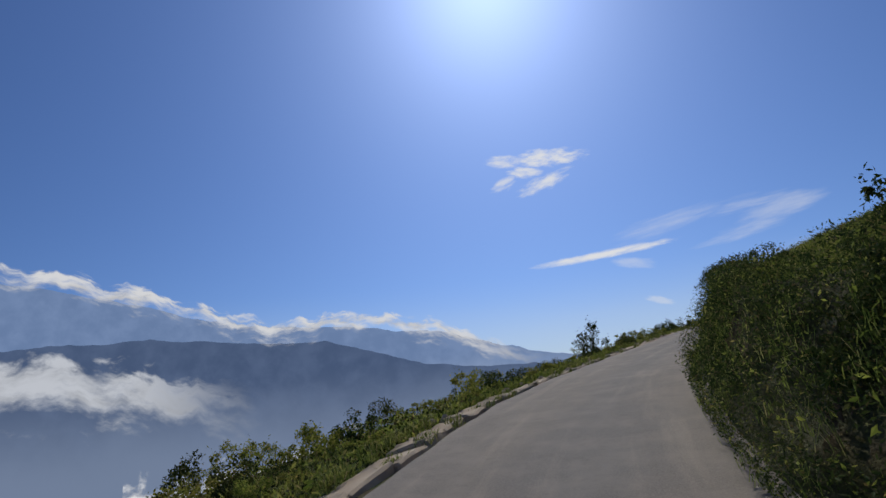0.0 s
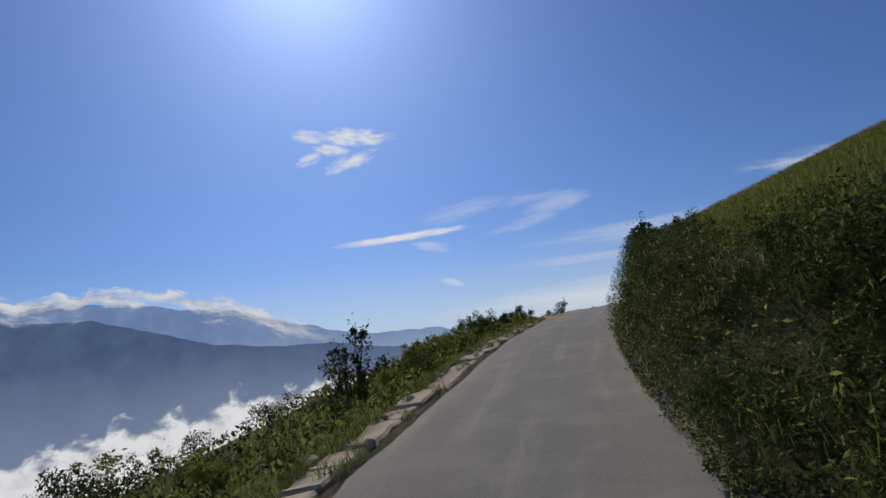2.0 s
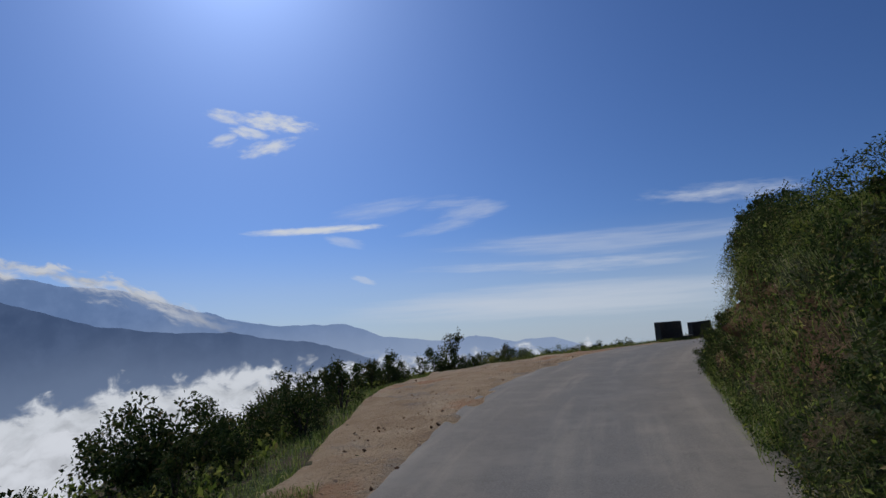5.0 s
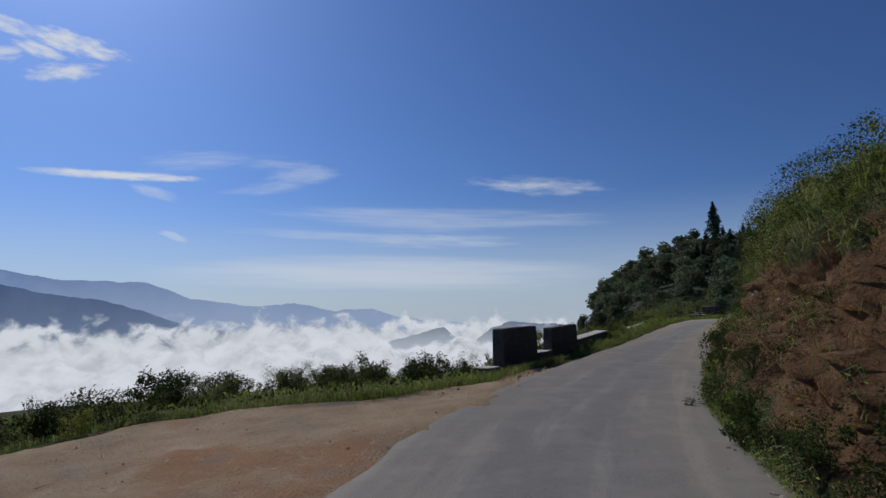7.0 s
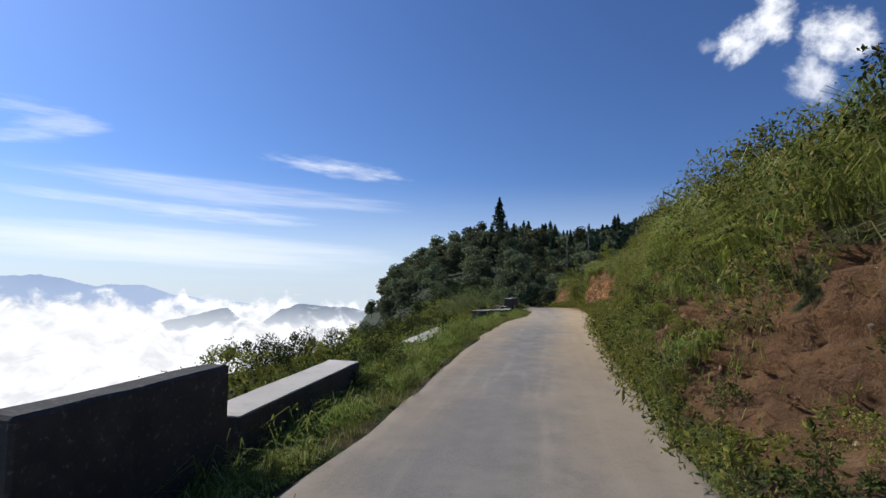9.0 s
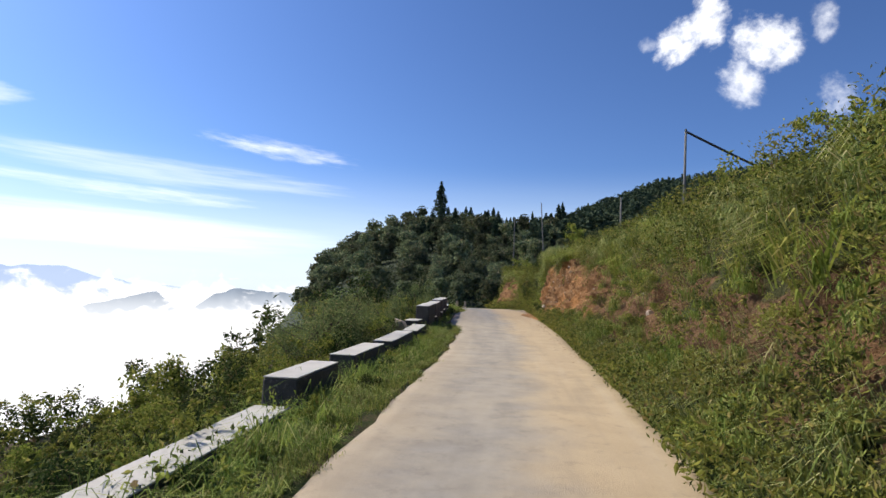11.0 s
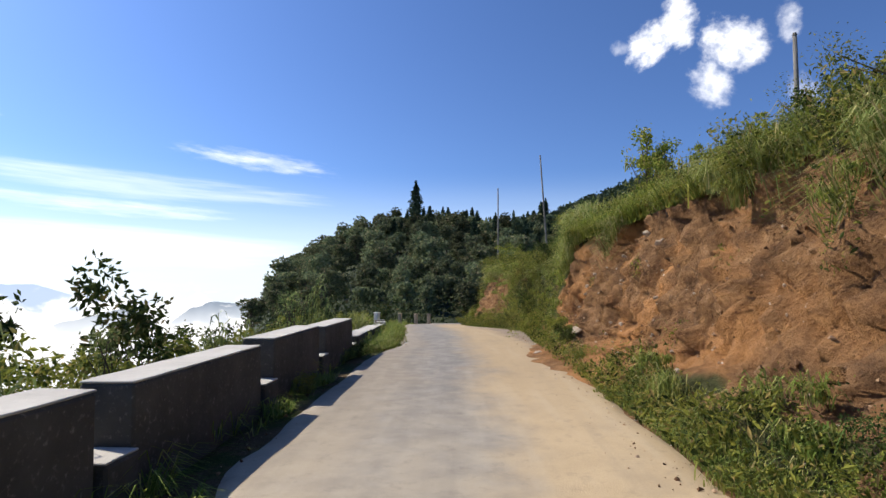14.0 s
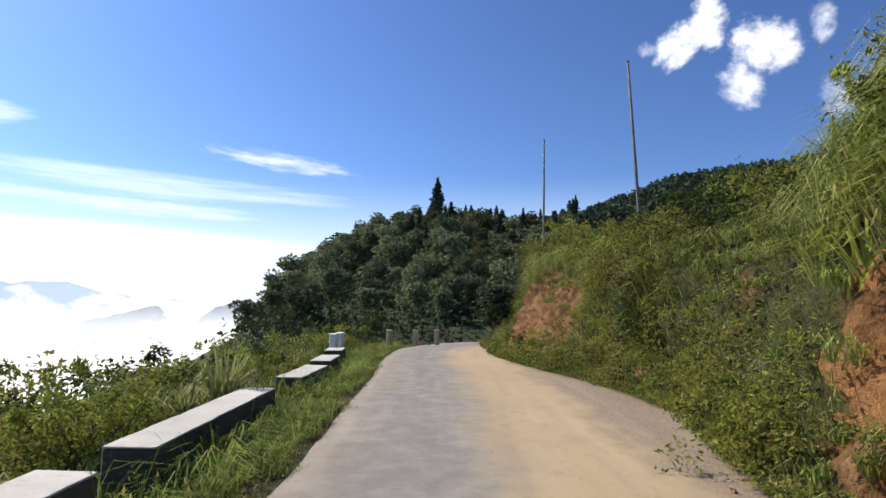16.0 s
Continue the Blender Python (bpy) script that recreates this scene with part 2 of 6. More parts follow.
def road_material():
    k = Mat("worn_road")
    uv = k.coord("UV")
    sep = k.n("ShaderNodeSeparateXYZ")
    k.t.links.new(uv, sep.inputs[0])
    s, lat = sep.outputs[0], sep.outputs[1]
    grain, stain, wide = k.noise(60.0, 4.0), k.noise(1.6, 6.0), k.noise(0.32, 3.0)
    grey = k.ramp(grain, (0.3, (0.135, 0.126, 0.115)), (0.7, (0.225, 0.21, 0.19)))
    grey = k.mix(k.smooth(stain, 0.42, 0.68), grey, (0.215, 0.20, 0.178))
    late = k.smooth(s, 55.0, 76.0)
    pale = k.mix(k.smooth(k.noise(3.0, 6.0), 0.35, 0.7), (0.195, 0.18, 0.162), (0.262, 0.242, 0.215))
    grey = k.mix(late, grey, pale)
    # sand and dust lie along the verges and in stripes beside the wheel tracks
    wob = k.math("MULTIPLY_ADD", wide, 1.6, k.math("MULTIPLY", stain, 0.9))
    right = k.smooth(k.math("ADD", lat, wob), 1.05, 2.15)
    left = k.smooth(k.math("SUBTRACT", wob, lat), 1.7, 2.6)
    sand = k.math("MULTIPLY", k.math("MAXIMUM", right, k.math("MULTIPLY", left, k.math("MULTIPLY_ADD", k.smooth(s, 84.0, 94.0), -0.45, 0.7))), k.math("MULTIPLY_ADD", late, 0.8, 0.14))
    ochre = k.mix(grain, (0.33, 0.24, 0.14), (0.45, 0.34, 0.205))
    c = k.mix(sand, grey, ochre)
    dusty = k.math("MULTIPLY", k.smooth(s, 70.0, 80.0), k.math("SUBTRACT", 1.0, k.smooth(s, 93.0, 101.0)))
    c = k.mix(k.math("MULTIPLY", dusty, k.math("MULTIPLY_ADD", k.smooth(stain, 0.35, 0.65), 0.35, 0.35)), c, k.mix(right, k.mix(grain, (0.38, 0.315, 0.225), (0.47, 0.40, 0.295)), k.mix(grain, (0.45, 0.335, 0.20), (0.56, 0.44, 0.28))))
    loose = k.smooth(k.math("MULTIPLY_ADD", stain, 1.3, lat), 2.35, 3.0)
    gravel = k.ramp(k.noise(38.0, 5.0, 0.7), (0.3, (0.14, 0.105, 0.075)), (0.55, (0.26, 0.20, 0.145)), (0.75, (0.42, 0.35, 0.27)))
    c = k.mix(k.math("MULTIPLY", loose, k.smooth(s, 98.0, 106.0)), c, gravel)
    c = k.mix(k.math("MULTIPLY", k.smooth(k.noise(4.5, 7.0, 0.72), 0.52, 0.68), 0.4), c, k.mix(0.6, c, (0.12, 0.105, 0.09)))
    run = k.n("ShaderNodeCombineXYZ")
    k.put(run, 0, k.math("MULTIPLY", s, 0.22))
    k.put(run, 1, k.math("MULTIPLY", lat, 2.6))
    streak = k.noise(1.0, 5.0, 0.55, run.outputs[0])
    c = k.mix(k.math("MULTIPLY", k.smooth(streak, 0.5, 0.72), 0.35), c, k.mix(0.5, c, (0.13, 0.122, 0.112)))
    c = k.mix(k.math("MULTIPLY", k.smooth(streak, 0.5, 0.3), 0.30), c, k.mix(0.5, c, (0.52, 0.45, 0.34)))
    tyre = k.math("MULTIPLY", k.smooth(k.noise(0.9, 4.0), 0.5, 0.8), 0.35)
    c = k.mix(tyre, c, k.mix(0.6, c, (0.12, 0.115, 0.11)))
    k.bump(k.math("ADD", grain, k.math("MULTIPLY", stain, 1.5)), 0.5, 0.012)
    return k.base(c, 0.92, 0.15)


def soil_material():
    k = Mat("red_soil")
    uv = k.coord("UV")
    sep = k.n("ShaderNodeSeparateXYZ")
    k.t.links.new(uv, sep.inputs[0])
    big, mid, fine = k.noise(0.5, 5.0), k.noise(2.4, 8.0, 0.7), k.noise(16.0, 6.0, 0.7)
    red = k.ramp(mid, (0.28, (0.055, 0.032, 0.018)), (0.45, (0.16, 0.088, 0.044)), (0.6, (0.27, 0.150, 0.072)), (0.8, (0.40, 0.27, 0.16)))
    bright = k.math("MULTIPLY", k.smooth(big, 0.42, 0.66), k.math("MULTIPLY_ADD", k.smooth(sep.outputs[0], 92.0, 100.0), 0.52, 0.13))
    red = k.mix(k.math("MULTIPLY", bright, k.math("SUBTRACT", 1.0, k.math("MULTIPLY", k.smooth(sep.outputs[0], 108.0, 112.0), 0.85))), red, (0.50, 0.235, 0.085))
    red = k.mix(k.math("MULTIPLY", k.smooth(fine, 0.55, 0.75), 0.7), red, (0.17, 0.105, 0.06))
    red = k.mix(k.math("MULTIPLY", k.math("SUBTRACT", 1.0, k.smooth(sep.outputs[0], 88.0, 97.0)), 0.5), red, k.mix(mid, (0.06, 0.038, 0.024), (0.15, 0.095, 0.058)))
    turf = k.ramp(fine, (0.3, (0.035, 0.040, 0.018)), (0.7, (0.095, 0.095, 0.038)))
    c = k.mix(k.smooth(sep.outputs[1], 0.35, 0.65), red, turf)
    k.bump(k.math("ADD", mid, k.math("MULTIPLY", fine, 0.5)), 1.0, 0.16)
    return k.base(c, 0.97, 0.1)


def sand_material():
    k = Mat("gravel_sand")
    a, b = k.noise(1.1, 6.0), k.noise(26.0, 5.0)
    c = k.ramp(a, (0.3, (0.30, 0.20, 0.115)), (0.52, (0.40, 0.285, 0.17)), (0.75, (0.47, 0.36, 0.235)))
    red, grey = k.noise(0.32, 5.0, 0.65), k.noise(0.75, 7.0, 0.7)
    c = k.mix(k.math("MULTIPLY", k.smooth(red, 0.52, 0.64), 0.75), c, (0.36, 0.175, 0.085))
    c = k.mix(k.math("MULTIPLY", k.smooth(grey, 0.52, 0.66), 0.8), c, (0.27, 0.225, 0.175))
    c = k.mix(k.smooth(b, 0.5, 0.75), c, (0.22, 0.16, 0.105))
    c = k.mix(k.math("MULTIPLY", k.smooth(k.noise(7.0, 6.0, 0.7), 0.58, 0.7), 0.6), c, (0.52, 0.43, 0.32))
    k.bump(k.math("ADD", k.math("MULTIPLY", grey, 1.5), b), 1.0, 0.07)
    return k.base(c, 0.97, 0.1)


def concrete_material(name, lo, hi, mould=0.5):
    k = Mat(name)
    a, b, c0 = k.noise(1.3, 7.0, 0.65), k.noise(22.0, 5.0), k.noise(5.0, 6.0, 0.7)
    c = k.ramp(a, (0.3, lo), (0.7, hi))
    c = k.mix(k.math("MULTIPLY", k.smooth(c0, 0.5, 0.72), mould), c, (0.085, 0.085, 0.07))
    c = k.mix(k.math("MULTIPLY", k.smooth(b, 0.55, 0.8), 0.4), c, (0.42, 0.39, 0.34))
    k.bump(k.math("ADD", b, c0), 0.6, 0.015)
    return k.base(c, 0.93, 0.15)


def plain_material(name, lo, hi, scale=6.0, rough=0.9):
    k = Mat(name)
    a = k.noise(scale, 6.0)
    k.bump(a, 0.4, 0.02)
    return k.base(k.ramp(a, (0.3, lo), (0.7, hi)), rough)


ROAD, SOIL, SAND = road_material(), soil_material(), sand_material()
# Shade on wall sides and sun on their tops are put into two colours.
SHADED_CONCRETE = concrete_material("weathered_concrete", (0.055, 0.050, 0.044), (0.105, 0.098, 0.086))
SUNLIT_CONCRETE = concrete_material("bleached_concrete", (0.40, 0.375, 0.33), (0.56, 0.53, 0.475), 0.25)
EDGING = concrete_material("dusty_rubble", (0.30, 0.235, 0.165), (0.47, 0.385, 0.285), 0.2)
# Darker copy of the concrete: the lay-by blocks' shade is in its colour.
DEEP_SHADE_CONCRETE = concrete_material("blackened_concrete", (0.045, 0.044, 0.042), (0.085, 0.083, 0.078), 0.6)
STONE = plain_material("rock", (0.23, 0.17, 0.115), (0.52, 0.43, 0.33), 3.0)
def rubble_material():
    k = Mat("rubble")
    rnd = k.n("ShaderNodeNewGeometry").outputs["Random Per Island"]
    return k.base(k.ramp(rnd, (0.0, (0.09, 0.05, 0.028)), (0.5, (0.22, 0.12, 0.06)), (0.85, (0.40, 0.27, 0.17)), (1.0, (0.55, 0.46, 0.36))), 0.95, 0.1)


RUBBLE = rubble_material()
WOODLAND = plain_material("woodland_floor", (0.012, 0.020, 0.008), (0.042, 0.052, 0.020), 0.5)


def turf_material():
    k = Mat("turf_ground")
    wide, mid, fine = k.noise(0.9, 5.0, 0.6), k.noise(5.0, 6.0, 0.7), k.noise(34.0, 5.0, 0.7)
    earth = k.ramp(fine, (0.3, (0.055, 0.040, 0.024)), (0.55, (0.125, 0.092, 0.056)), (0.75, (0.23, 0.18, 0.115)))
    green = k.ramp(fine, (0.3, (0.025, 0.040, 0.012)), (0.7, (0.085, 0.105, 0.034)))
    c = k.mix(k.smooth(k.math("ADD", k.math("MULTIPLY", wide, 0.6), k.math("MULTIPLY", mid, 0.4)), 0.44, 0.56), earth, green)
    k.bump(k.math("ADD", mid, k.math("MULTIPLY", fine, 0.6)), 1.0, 0.08)
    return k.base(c, 0.97, 0.08)


TURF = turf_material()
POLE = plain_material("pole_grey", (0.10, 0.095, 0.085), (0.19, 0.18, 0.165), 3.0)
WHITE = plain_material("whitewash", (0.62, 0.61, 0.58), (0.80, 0.79, 0.76), 5.0)
CABLE = plain_material("cable_black", (0.02, 0.02, 0.02), (0.035, 0.035, 0.035))


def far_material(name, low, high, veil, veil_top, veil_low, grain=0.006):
    """Hills so far away that the air between has taken their colour: a backdrop that glows. Valley haze is painted into
    that colour, thickening downwards.
    """
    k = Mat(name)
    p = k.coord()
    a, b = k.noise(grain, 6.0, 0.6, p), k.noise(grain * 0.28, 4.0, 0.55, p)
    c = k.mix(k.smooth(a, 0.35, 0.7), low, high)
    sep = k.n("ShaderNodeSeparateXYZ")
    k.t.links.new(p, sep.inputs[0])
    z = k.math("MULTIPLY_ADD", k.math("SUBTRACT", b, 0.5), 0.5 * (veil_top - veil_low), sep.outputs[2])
    # haze painted into the emission colour, paler towards the valley
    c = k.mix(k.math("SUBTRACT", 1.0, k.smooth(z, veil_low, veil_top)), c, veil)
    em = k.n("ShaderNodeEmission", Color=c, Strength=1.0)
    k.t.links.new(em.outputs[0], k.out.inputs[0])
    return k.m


def mist_material(name, colour, strength, thin, seed, streak=1.0, hem=None, ends=None):
    """Cloud on a far sheet, dense below and torn into billows at its upper edge; with a hem it frays away below as well."""
    k = Mat(name)
    uv = k.coord("UV")
    sep = k.n("ShaderNodeSeparateXYZ")
    k.t.links.new(uv, sep.inputs[0])
    comb = k.n("ShaderNodeCombineXYZ")
    k.put(comb, 0, k.math("MULTIPLY", sep.outputs[0], 26.0 * streak))
    k.put(comb, 1, k.math("MULTIPLY", sep.outputs[1], 3.4))
    comb.inputs[2].default_value = seed
    body = k.n("ShaderNodeTexNoise", Scale=1.0, Detail=8.0, Roughness=0.56, Distortion=0.35)
    k.t.links.new(comb.outputs[0], body.inputs["Vector"])
    up = sep.outputs[1]
    dens = k.math("SUBTRACT", k.math("MULTIPLY_ADD", body.outputs[0], 1.5, thin), k.math("MULTIPLY", up, 1.25))
    alpha = k.smooth(dens, 0.0, 0.34)
    if hem is not None:
        torn = k.n("ShaderNodeTexNoise", Scale=0.7, Detail=7.0, Roughness=0.6)
        k.t.links.new(comb.outputs[0], torn.inputs["Vector"])
        alpha = k.math("MULTIPLY", alpha, k.smooth(k.math("MULTIPLY_ADD", k.math("SUBTRACT", torn.outputs[0], 0.5), 2.2, up), hem, hem + 0.7))
    if ends is not None:
        along = k.math("MULTIPLY_ADD", k.math("SUBTRACT", body.outputs[0], 0.5), 12.0, k.math("MULTIPLY", sep.outputs[0], 60.0))
        alpha = k.math("MULTIPLY", alpha, k.math("SUBTRACT", 1.0, k.smooth(along, *ends)))
    # sunlit white and the shading of the billows are painted as glow
    shade = k.mix(k.smooth(body.outputs[0], 0.3, 0.62), tuple(v * 0.74 for v in colour), colour)
    em = k.n("ShaderNodeEmission", Color=shade, Strength=strength)
    tr = k.n("ShaderNodeBsdfTransparent")
    mx = k.n("ShaderNodeMixShader")
    k.put(mx, 0, alpha)
    k.t.links.new(tr.outputs[0], mx.inputs[1])
    k.t.links.new(em.outputs[0], mx.inputs[2])
    k.t.links.new(mx.outputs[0], k.out.inputs[0])
    return k.m


# ---- the line of the road ----
ROAD_LINE = np.array([
    (4.2, -40.6, -6.55), (2.5, -36.0, -5.75), (1.04, -31.38, -5.05), (-0.38, -26.49, -4.33), (-1.24, -21.76, -3.69), (-1.54, -16.55, -3.08),
    (-1.53, -11.68, -2.49), (-1.14, -6.75, -1.87), (-0.33, -1.71, -1.35), (0.78, 3.31, -0.98), (2.15, 8.00, -0.72),
    (4.01, 12.52, -0.53), (6.46, 16.83, -0.43), (9.46, 20.93, -0.43), (12.68, 24.63, -0.39), (16.34, 28.26, -0.17),
    (19.99, 31.62, 0.05), (23.73, 34.99, 0.14), (27.31, 38.21, 0.07), (31.18, 41.73, -0.03), (34.66, 45.03, -0.04),
    (38.24, 48.51, -0.04), (41.70, 52.05, -0.05), (45.34, 55.88, -0.06), (48.6, 59.7, -0.16), (51.8, 63.5, -0.34),
    (54.9, 67.4, -0.56), (58.3, 71.0, -0.80), (62.8, 73.8, -1.1), (68.5, 74.6, -1.4), (74.0, 73.6, -1.7)])


def _smooth_line():
    """A dense line through the control points, and its length counted from the third of them."""
    p = ROAD_LINE
    out = []
    for i in range(1, len(p) - 2):
        a, b, c, d = p[i - 1], p[i], p[i + 1], p[i + 2]
        for u in np.arange(0, 1, 0.05):
            out.append(0.5 * (2 * b + (c - a) * u + (2 * a - 5 * b + 4 * c - d) * u * u + (3 * b - a - 3 * c + d) * u ** 3))
    out = np.array(out)
    s = np.r_[0, np.cumsum(np.hypot(*np.diff(out[:, :2], axis=0).T))]
    return out, s - s[20]


LINE, LEN = _smooth_line()
TAN = np.gradient(LINE[:, :2], axis=0)
TAN /= np.linalg.norm(TAN, axis=1)[:, None]
S0, S1 = float(LEN[0]), float(LEN[-1])


def curve(*pairs):
    """A function of the road's length that runs straight between the pairs."""
    xs, ys = np.array(pairs, float).T
    return lambda s: np.interp(s, xs, ys)


LEFT_EDGE = curve((-8, -2.6), (8, -2.5), (14, -2.2), (20, -1.85), (28, -1.85), (33, -2.2), (38, -2.6), (44, -2.3), (50, -2.2), (57, -2.0), (64, -1.55), (76, -1.6), (92.5, -1.6), (95, -2.2), (103, -2.15), (105.5, -1.6), (112, -1.6), (125, -1.7))
SAND_EDGE = curve((-8, -2.6), (20, -1.9), (30, -2.3), (34, -3.2), (38, -4.6), (42, -6.6), (47, -8.0), (50.3, -7.6), (52.4, -3.4), (54, -2.4), (57.5, -2.2), (60, -2.0), (64, -1.6), (92.5, -1.65), (95, -2.25), (103, -2.2), (105.5, -1.65), (125, -1.7))
RIGHT_EDGE = curve((-8, 1.0), (20, 0.95), (29, 0.95), (36, 1.35), (44, 1.5), (52, 1.2), (60, 1.35), (70, 1.15), (78, 1.5), (90, 1.7), (97, 1.8), (103, 1.95), (107, 2.2), (109, 2.7), (111, 3.2), (113.6, 3.1), (117, 2.3), (121, 1.8), (125, 1.6))
FOOT = curve((-8, 1.15), (20, 1.1), (29, 1.1), (36, 1.5), (44, 1.7), (52, 1.4), (60, 1.6), (70, 1.5), (78, 1.85), (90, 2.1), (97, 2.2), (103, 2.3), (107, 2.55), (109, 2.85), (111, 3.35), (113.6, 3.25), (117, 2.6), (121, 2.1), (125, 1.85), (135, 1.8))
CREST = curve((-8, 1.5), (4, 1.45), (12, 1.45), (20, 1.55), (28, 1.85), (35, 2.1), (42, 2.4), (48, 2.75), (52, 2.95), (56, 3.0), (62, 2.75), (68, 2.65), (76, 2.95), (84, 3.3), (90, 3.35), (96, 3.3), (102, 3.4), (104.5, 3.2), (106, 3.2), (108.3, 3.3), (109.6, 2.7), (113, 2.65), (117, 2.9), (121, 3.2), (126, 3.4), (135, 3.4))
FACE = curve((-8, 0.9), (20, 0.9), (30, 0.9), (38, 1.0), (44, 1.25), (50, 1.5), (58, 1.5), (66, 1.7), (76, 2.2), (84, 2.5), (92, 2.5), (98, 2.3), (103, 2.2), (105, 1.7), (107, 1.6), (109, 1.7), (112, 1.4), (115, 1.3), (118, 1.6), (121, 1.8), (124, 1.9), (135, 2.2))
APRON = curve((-8, 0.0), (62, 0.0), (74, 0.8), (84, 1.0), (110, 1.0), (118, 0.7), (135, 0.6))


def spot(s, lat, up=0.0):
    """Places from the length along the road, metres to the right of its line, and metres above it."""
    s, lat, up = np.broadcast_arrays(np.asarray(s, float), np.asarray(lat, float), np.asarray(up, float))
    out = np.empty(s.shape + (3,))
    tx, ty = np.interp(s, LEN, TAN[:, 0]), np.interp(s, LEN, TAN[:, 1])
    n = np.hypot(tx, ty)
    over = np.maximum(s - S1, 0) + np.minimum(s - S0, 0)
    out[..., 0] = np.interp(s, LEN, LINE[:, 0]) + tx / n * over + ty / n * lat
    out[..., 1] = np.interp(s, LEN, LINE[:, 1]) + ty / n * over - tx / n * lat
    out[..., 2] = np.interp(s, LEN, LINE[:, 2]) + up
    return out


def lump(s, lat, size, seed=0.0, octaves=4):
    return noise.fractal(Vector((s / size, lat / size, seed)), 0.9, 2.1, octaves)


SOIL_PATCHES = [  # along the road, share of the face's height, and the half sizes of each bare patch
    (47.0, 0.42, 4.5, 0.34), (54.0, 0.40, 5.5, 0.36), (59.5, 0.30, 3.0, 0.22), (66.0, 0.42, 5.0, 0.2), (72.0, 0.36, 3.0, 0.16),
    (79.0, 0.36, 2.4, 0.18), (85.0, 0.36, 3.0, 0.22), (91.0, 0.40, 2.8, 0.26), (95.0, 0.46, 2.6, 0.30), (100.0, 0.42, 3.6, 0.42), (104.0, 0.38, 3.0, 0.34),
    (107.0, 0.40, 1.3, 0.3), (41.0, 0.40, 4.0, 0.34), (121.5, 0.50, 4.6, 0.44), (22.0, 0.35, 1.8, 0.16)]


def bareness(s, u):
    """1 where the face of the bank is bare soil, 0 where it is overgrown; u is 0 at its foot and 1 at its crest."""
    s, u = np.asarray(s, float), np.asarray(u, float)
    u = u - 0.08 * APRON(s) + np.where(s > 34, 0.07 * np.sin(1.9 * s + 4 * u) + 0.06 * np.sin(0.83 * s - 6 * u + 1.0) + 0.05 * np.sin(4.3 * s + 9 * u), 0)
    r = np.full(np.broadcast(s, u).shape, 9.0)
    for a, b, c, d in SOIL_PATCHES:
        r = np.minimum(r, ((s - a) / c) ** 2 + ((u - b) / d) ** 2)
    patch = np.clip(1.5 - 1.2 * r, 0, 1) * np.interp(s, (60, 64, 92, 97), (1, 0.9, 0.9, 1))
    band = np.interp(s, (33, 38, 60, 64, 78, 92, 97, 106, 107.5, 109), (0.1, 1.0, 1.0, 0.55, 0.35, 0.42, 1.0, 1.0, 0.7, 0.05)) * np.where((s > 62) & (s < 96), np.clip(0.75 + 0.6 * np.sin(2.7 * s + 5 * u) * np.sin(1.1 * s - 3 * u), 0, 1), 1)
    return np.maximum(patch, band * np.exp(-((u - np.interp(s, (92, 96, 105, 109), (0.42, 0.54, 0.52, 0.42))) / np.interp(s, (92, 96, 105, 109), (0.30, 0.38, 0.38, 0.30))) ** 4))


def right_up(s, lat):
    """Height of the cut bank above the road, without its roughness."""
    f, h, w = FOOT(s), CREST(s), FACE(s)
    u = np.clip((lat - f) / w, 0, 1)
    sheer = np.interp(u, (0, 0.14, 0.42, 0.62, 0.84, 1.0), (0, 0.06, 0.22, 0.56, 0.93, 1.0))
    rise = h * ((1 - APRON(s)) * (0.75 * u + 0.25 * u * u * (3 - 2 * u)) + APRON(s) * sheer)
    return rise + np.clip(lat - f - w, 0, 60) * np.interp(s, (30, 40, 60, 70), (0.30, 0.22, 0.18, 0.16))


def left_up(s, lat):
    """Height of the outer verge and the slope below it."""
    d = np.clip(SAND_EDGE(s) - lat, 0, 100)
    d = d * np.interp(s, (49, 52, 57, 60), (1, 0.4, 0.5, 1))
    tilt = -0.07 * np.clip(LEFT_EDGE(s) - np.maximum(lat, SAND_EDGE(s)), 0, 9)
    fall = tilt - np.interp(s, (53, 56, 61, 64), (0.22, 0.5, 0.38, 0.22)) * np.minimum(d, 1.6) - 0.10 * np.clip(d - 1.6, 0, 3.0) - 0.62 * np.clip(d - 4.6, 0, 100)
    return fall


def ground_up(s, lat):
    return np.where(lat > 0, right_up(s, lat), left_up(s, lat))


def from_arrays(name, verts, faces, material, smooth=False):
    me = bpy.data.meshes.new(name)
    me.from_pydata(np.asarray(verts).tolist(), [], faces if isinstance(faces, list) else np.asarray(faces).tolist())
    me.materials.append(material)
    if smooth:
        me.polygons.foreach_set("use_smooth", [True] * len(me.polygons))
    me.update()
    return me


def grid_faces(rows, cols):
    i = np.arange(rows - 1)[:, None] * cols + np.arange(cols - 1)[None]
    i = i.ravel()
    return np.stack([i, i + 1, i + cols + 1, i + cols], 1)


def uv_layer(me, us, vs):
    """A map of two numbers for each vertex."""
    lay = me.uv_layers.new(name="UVMap")
    idx = np.empty(len(me.loops), int)
    me.loops.foreach_get("vertex_index", idx)
    lay.data.foreach_set("uv", np.stack([us[idx], vs[idx]], 1).ravel())


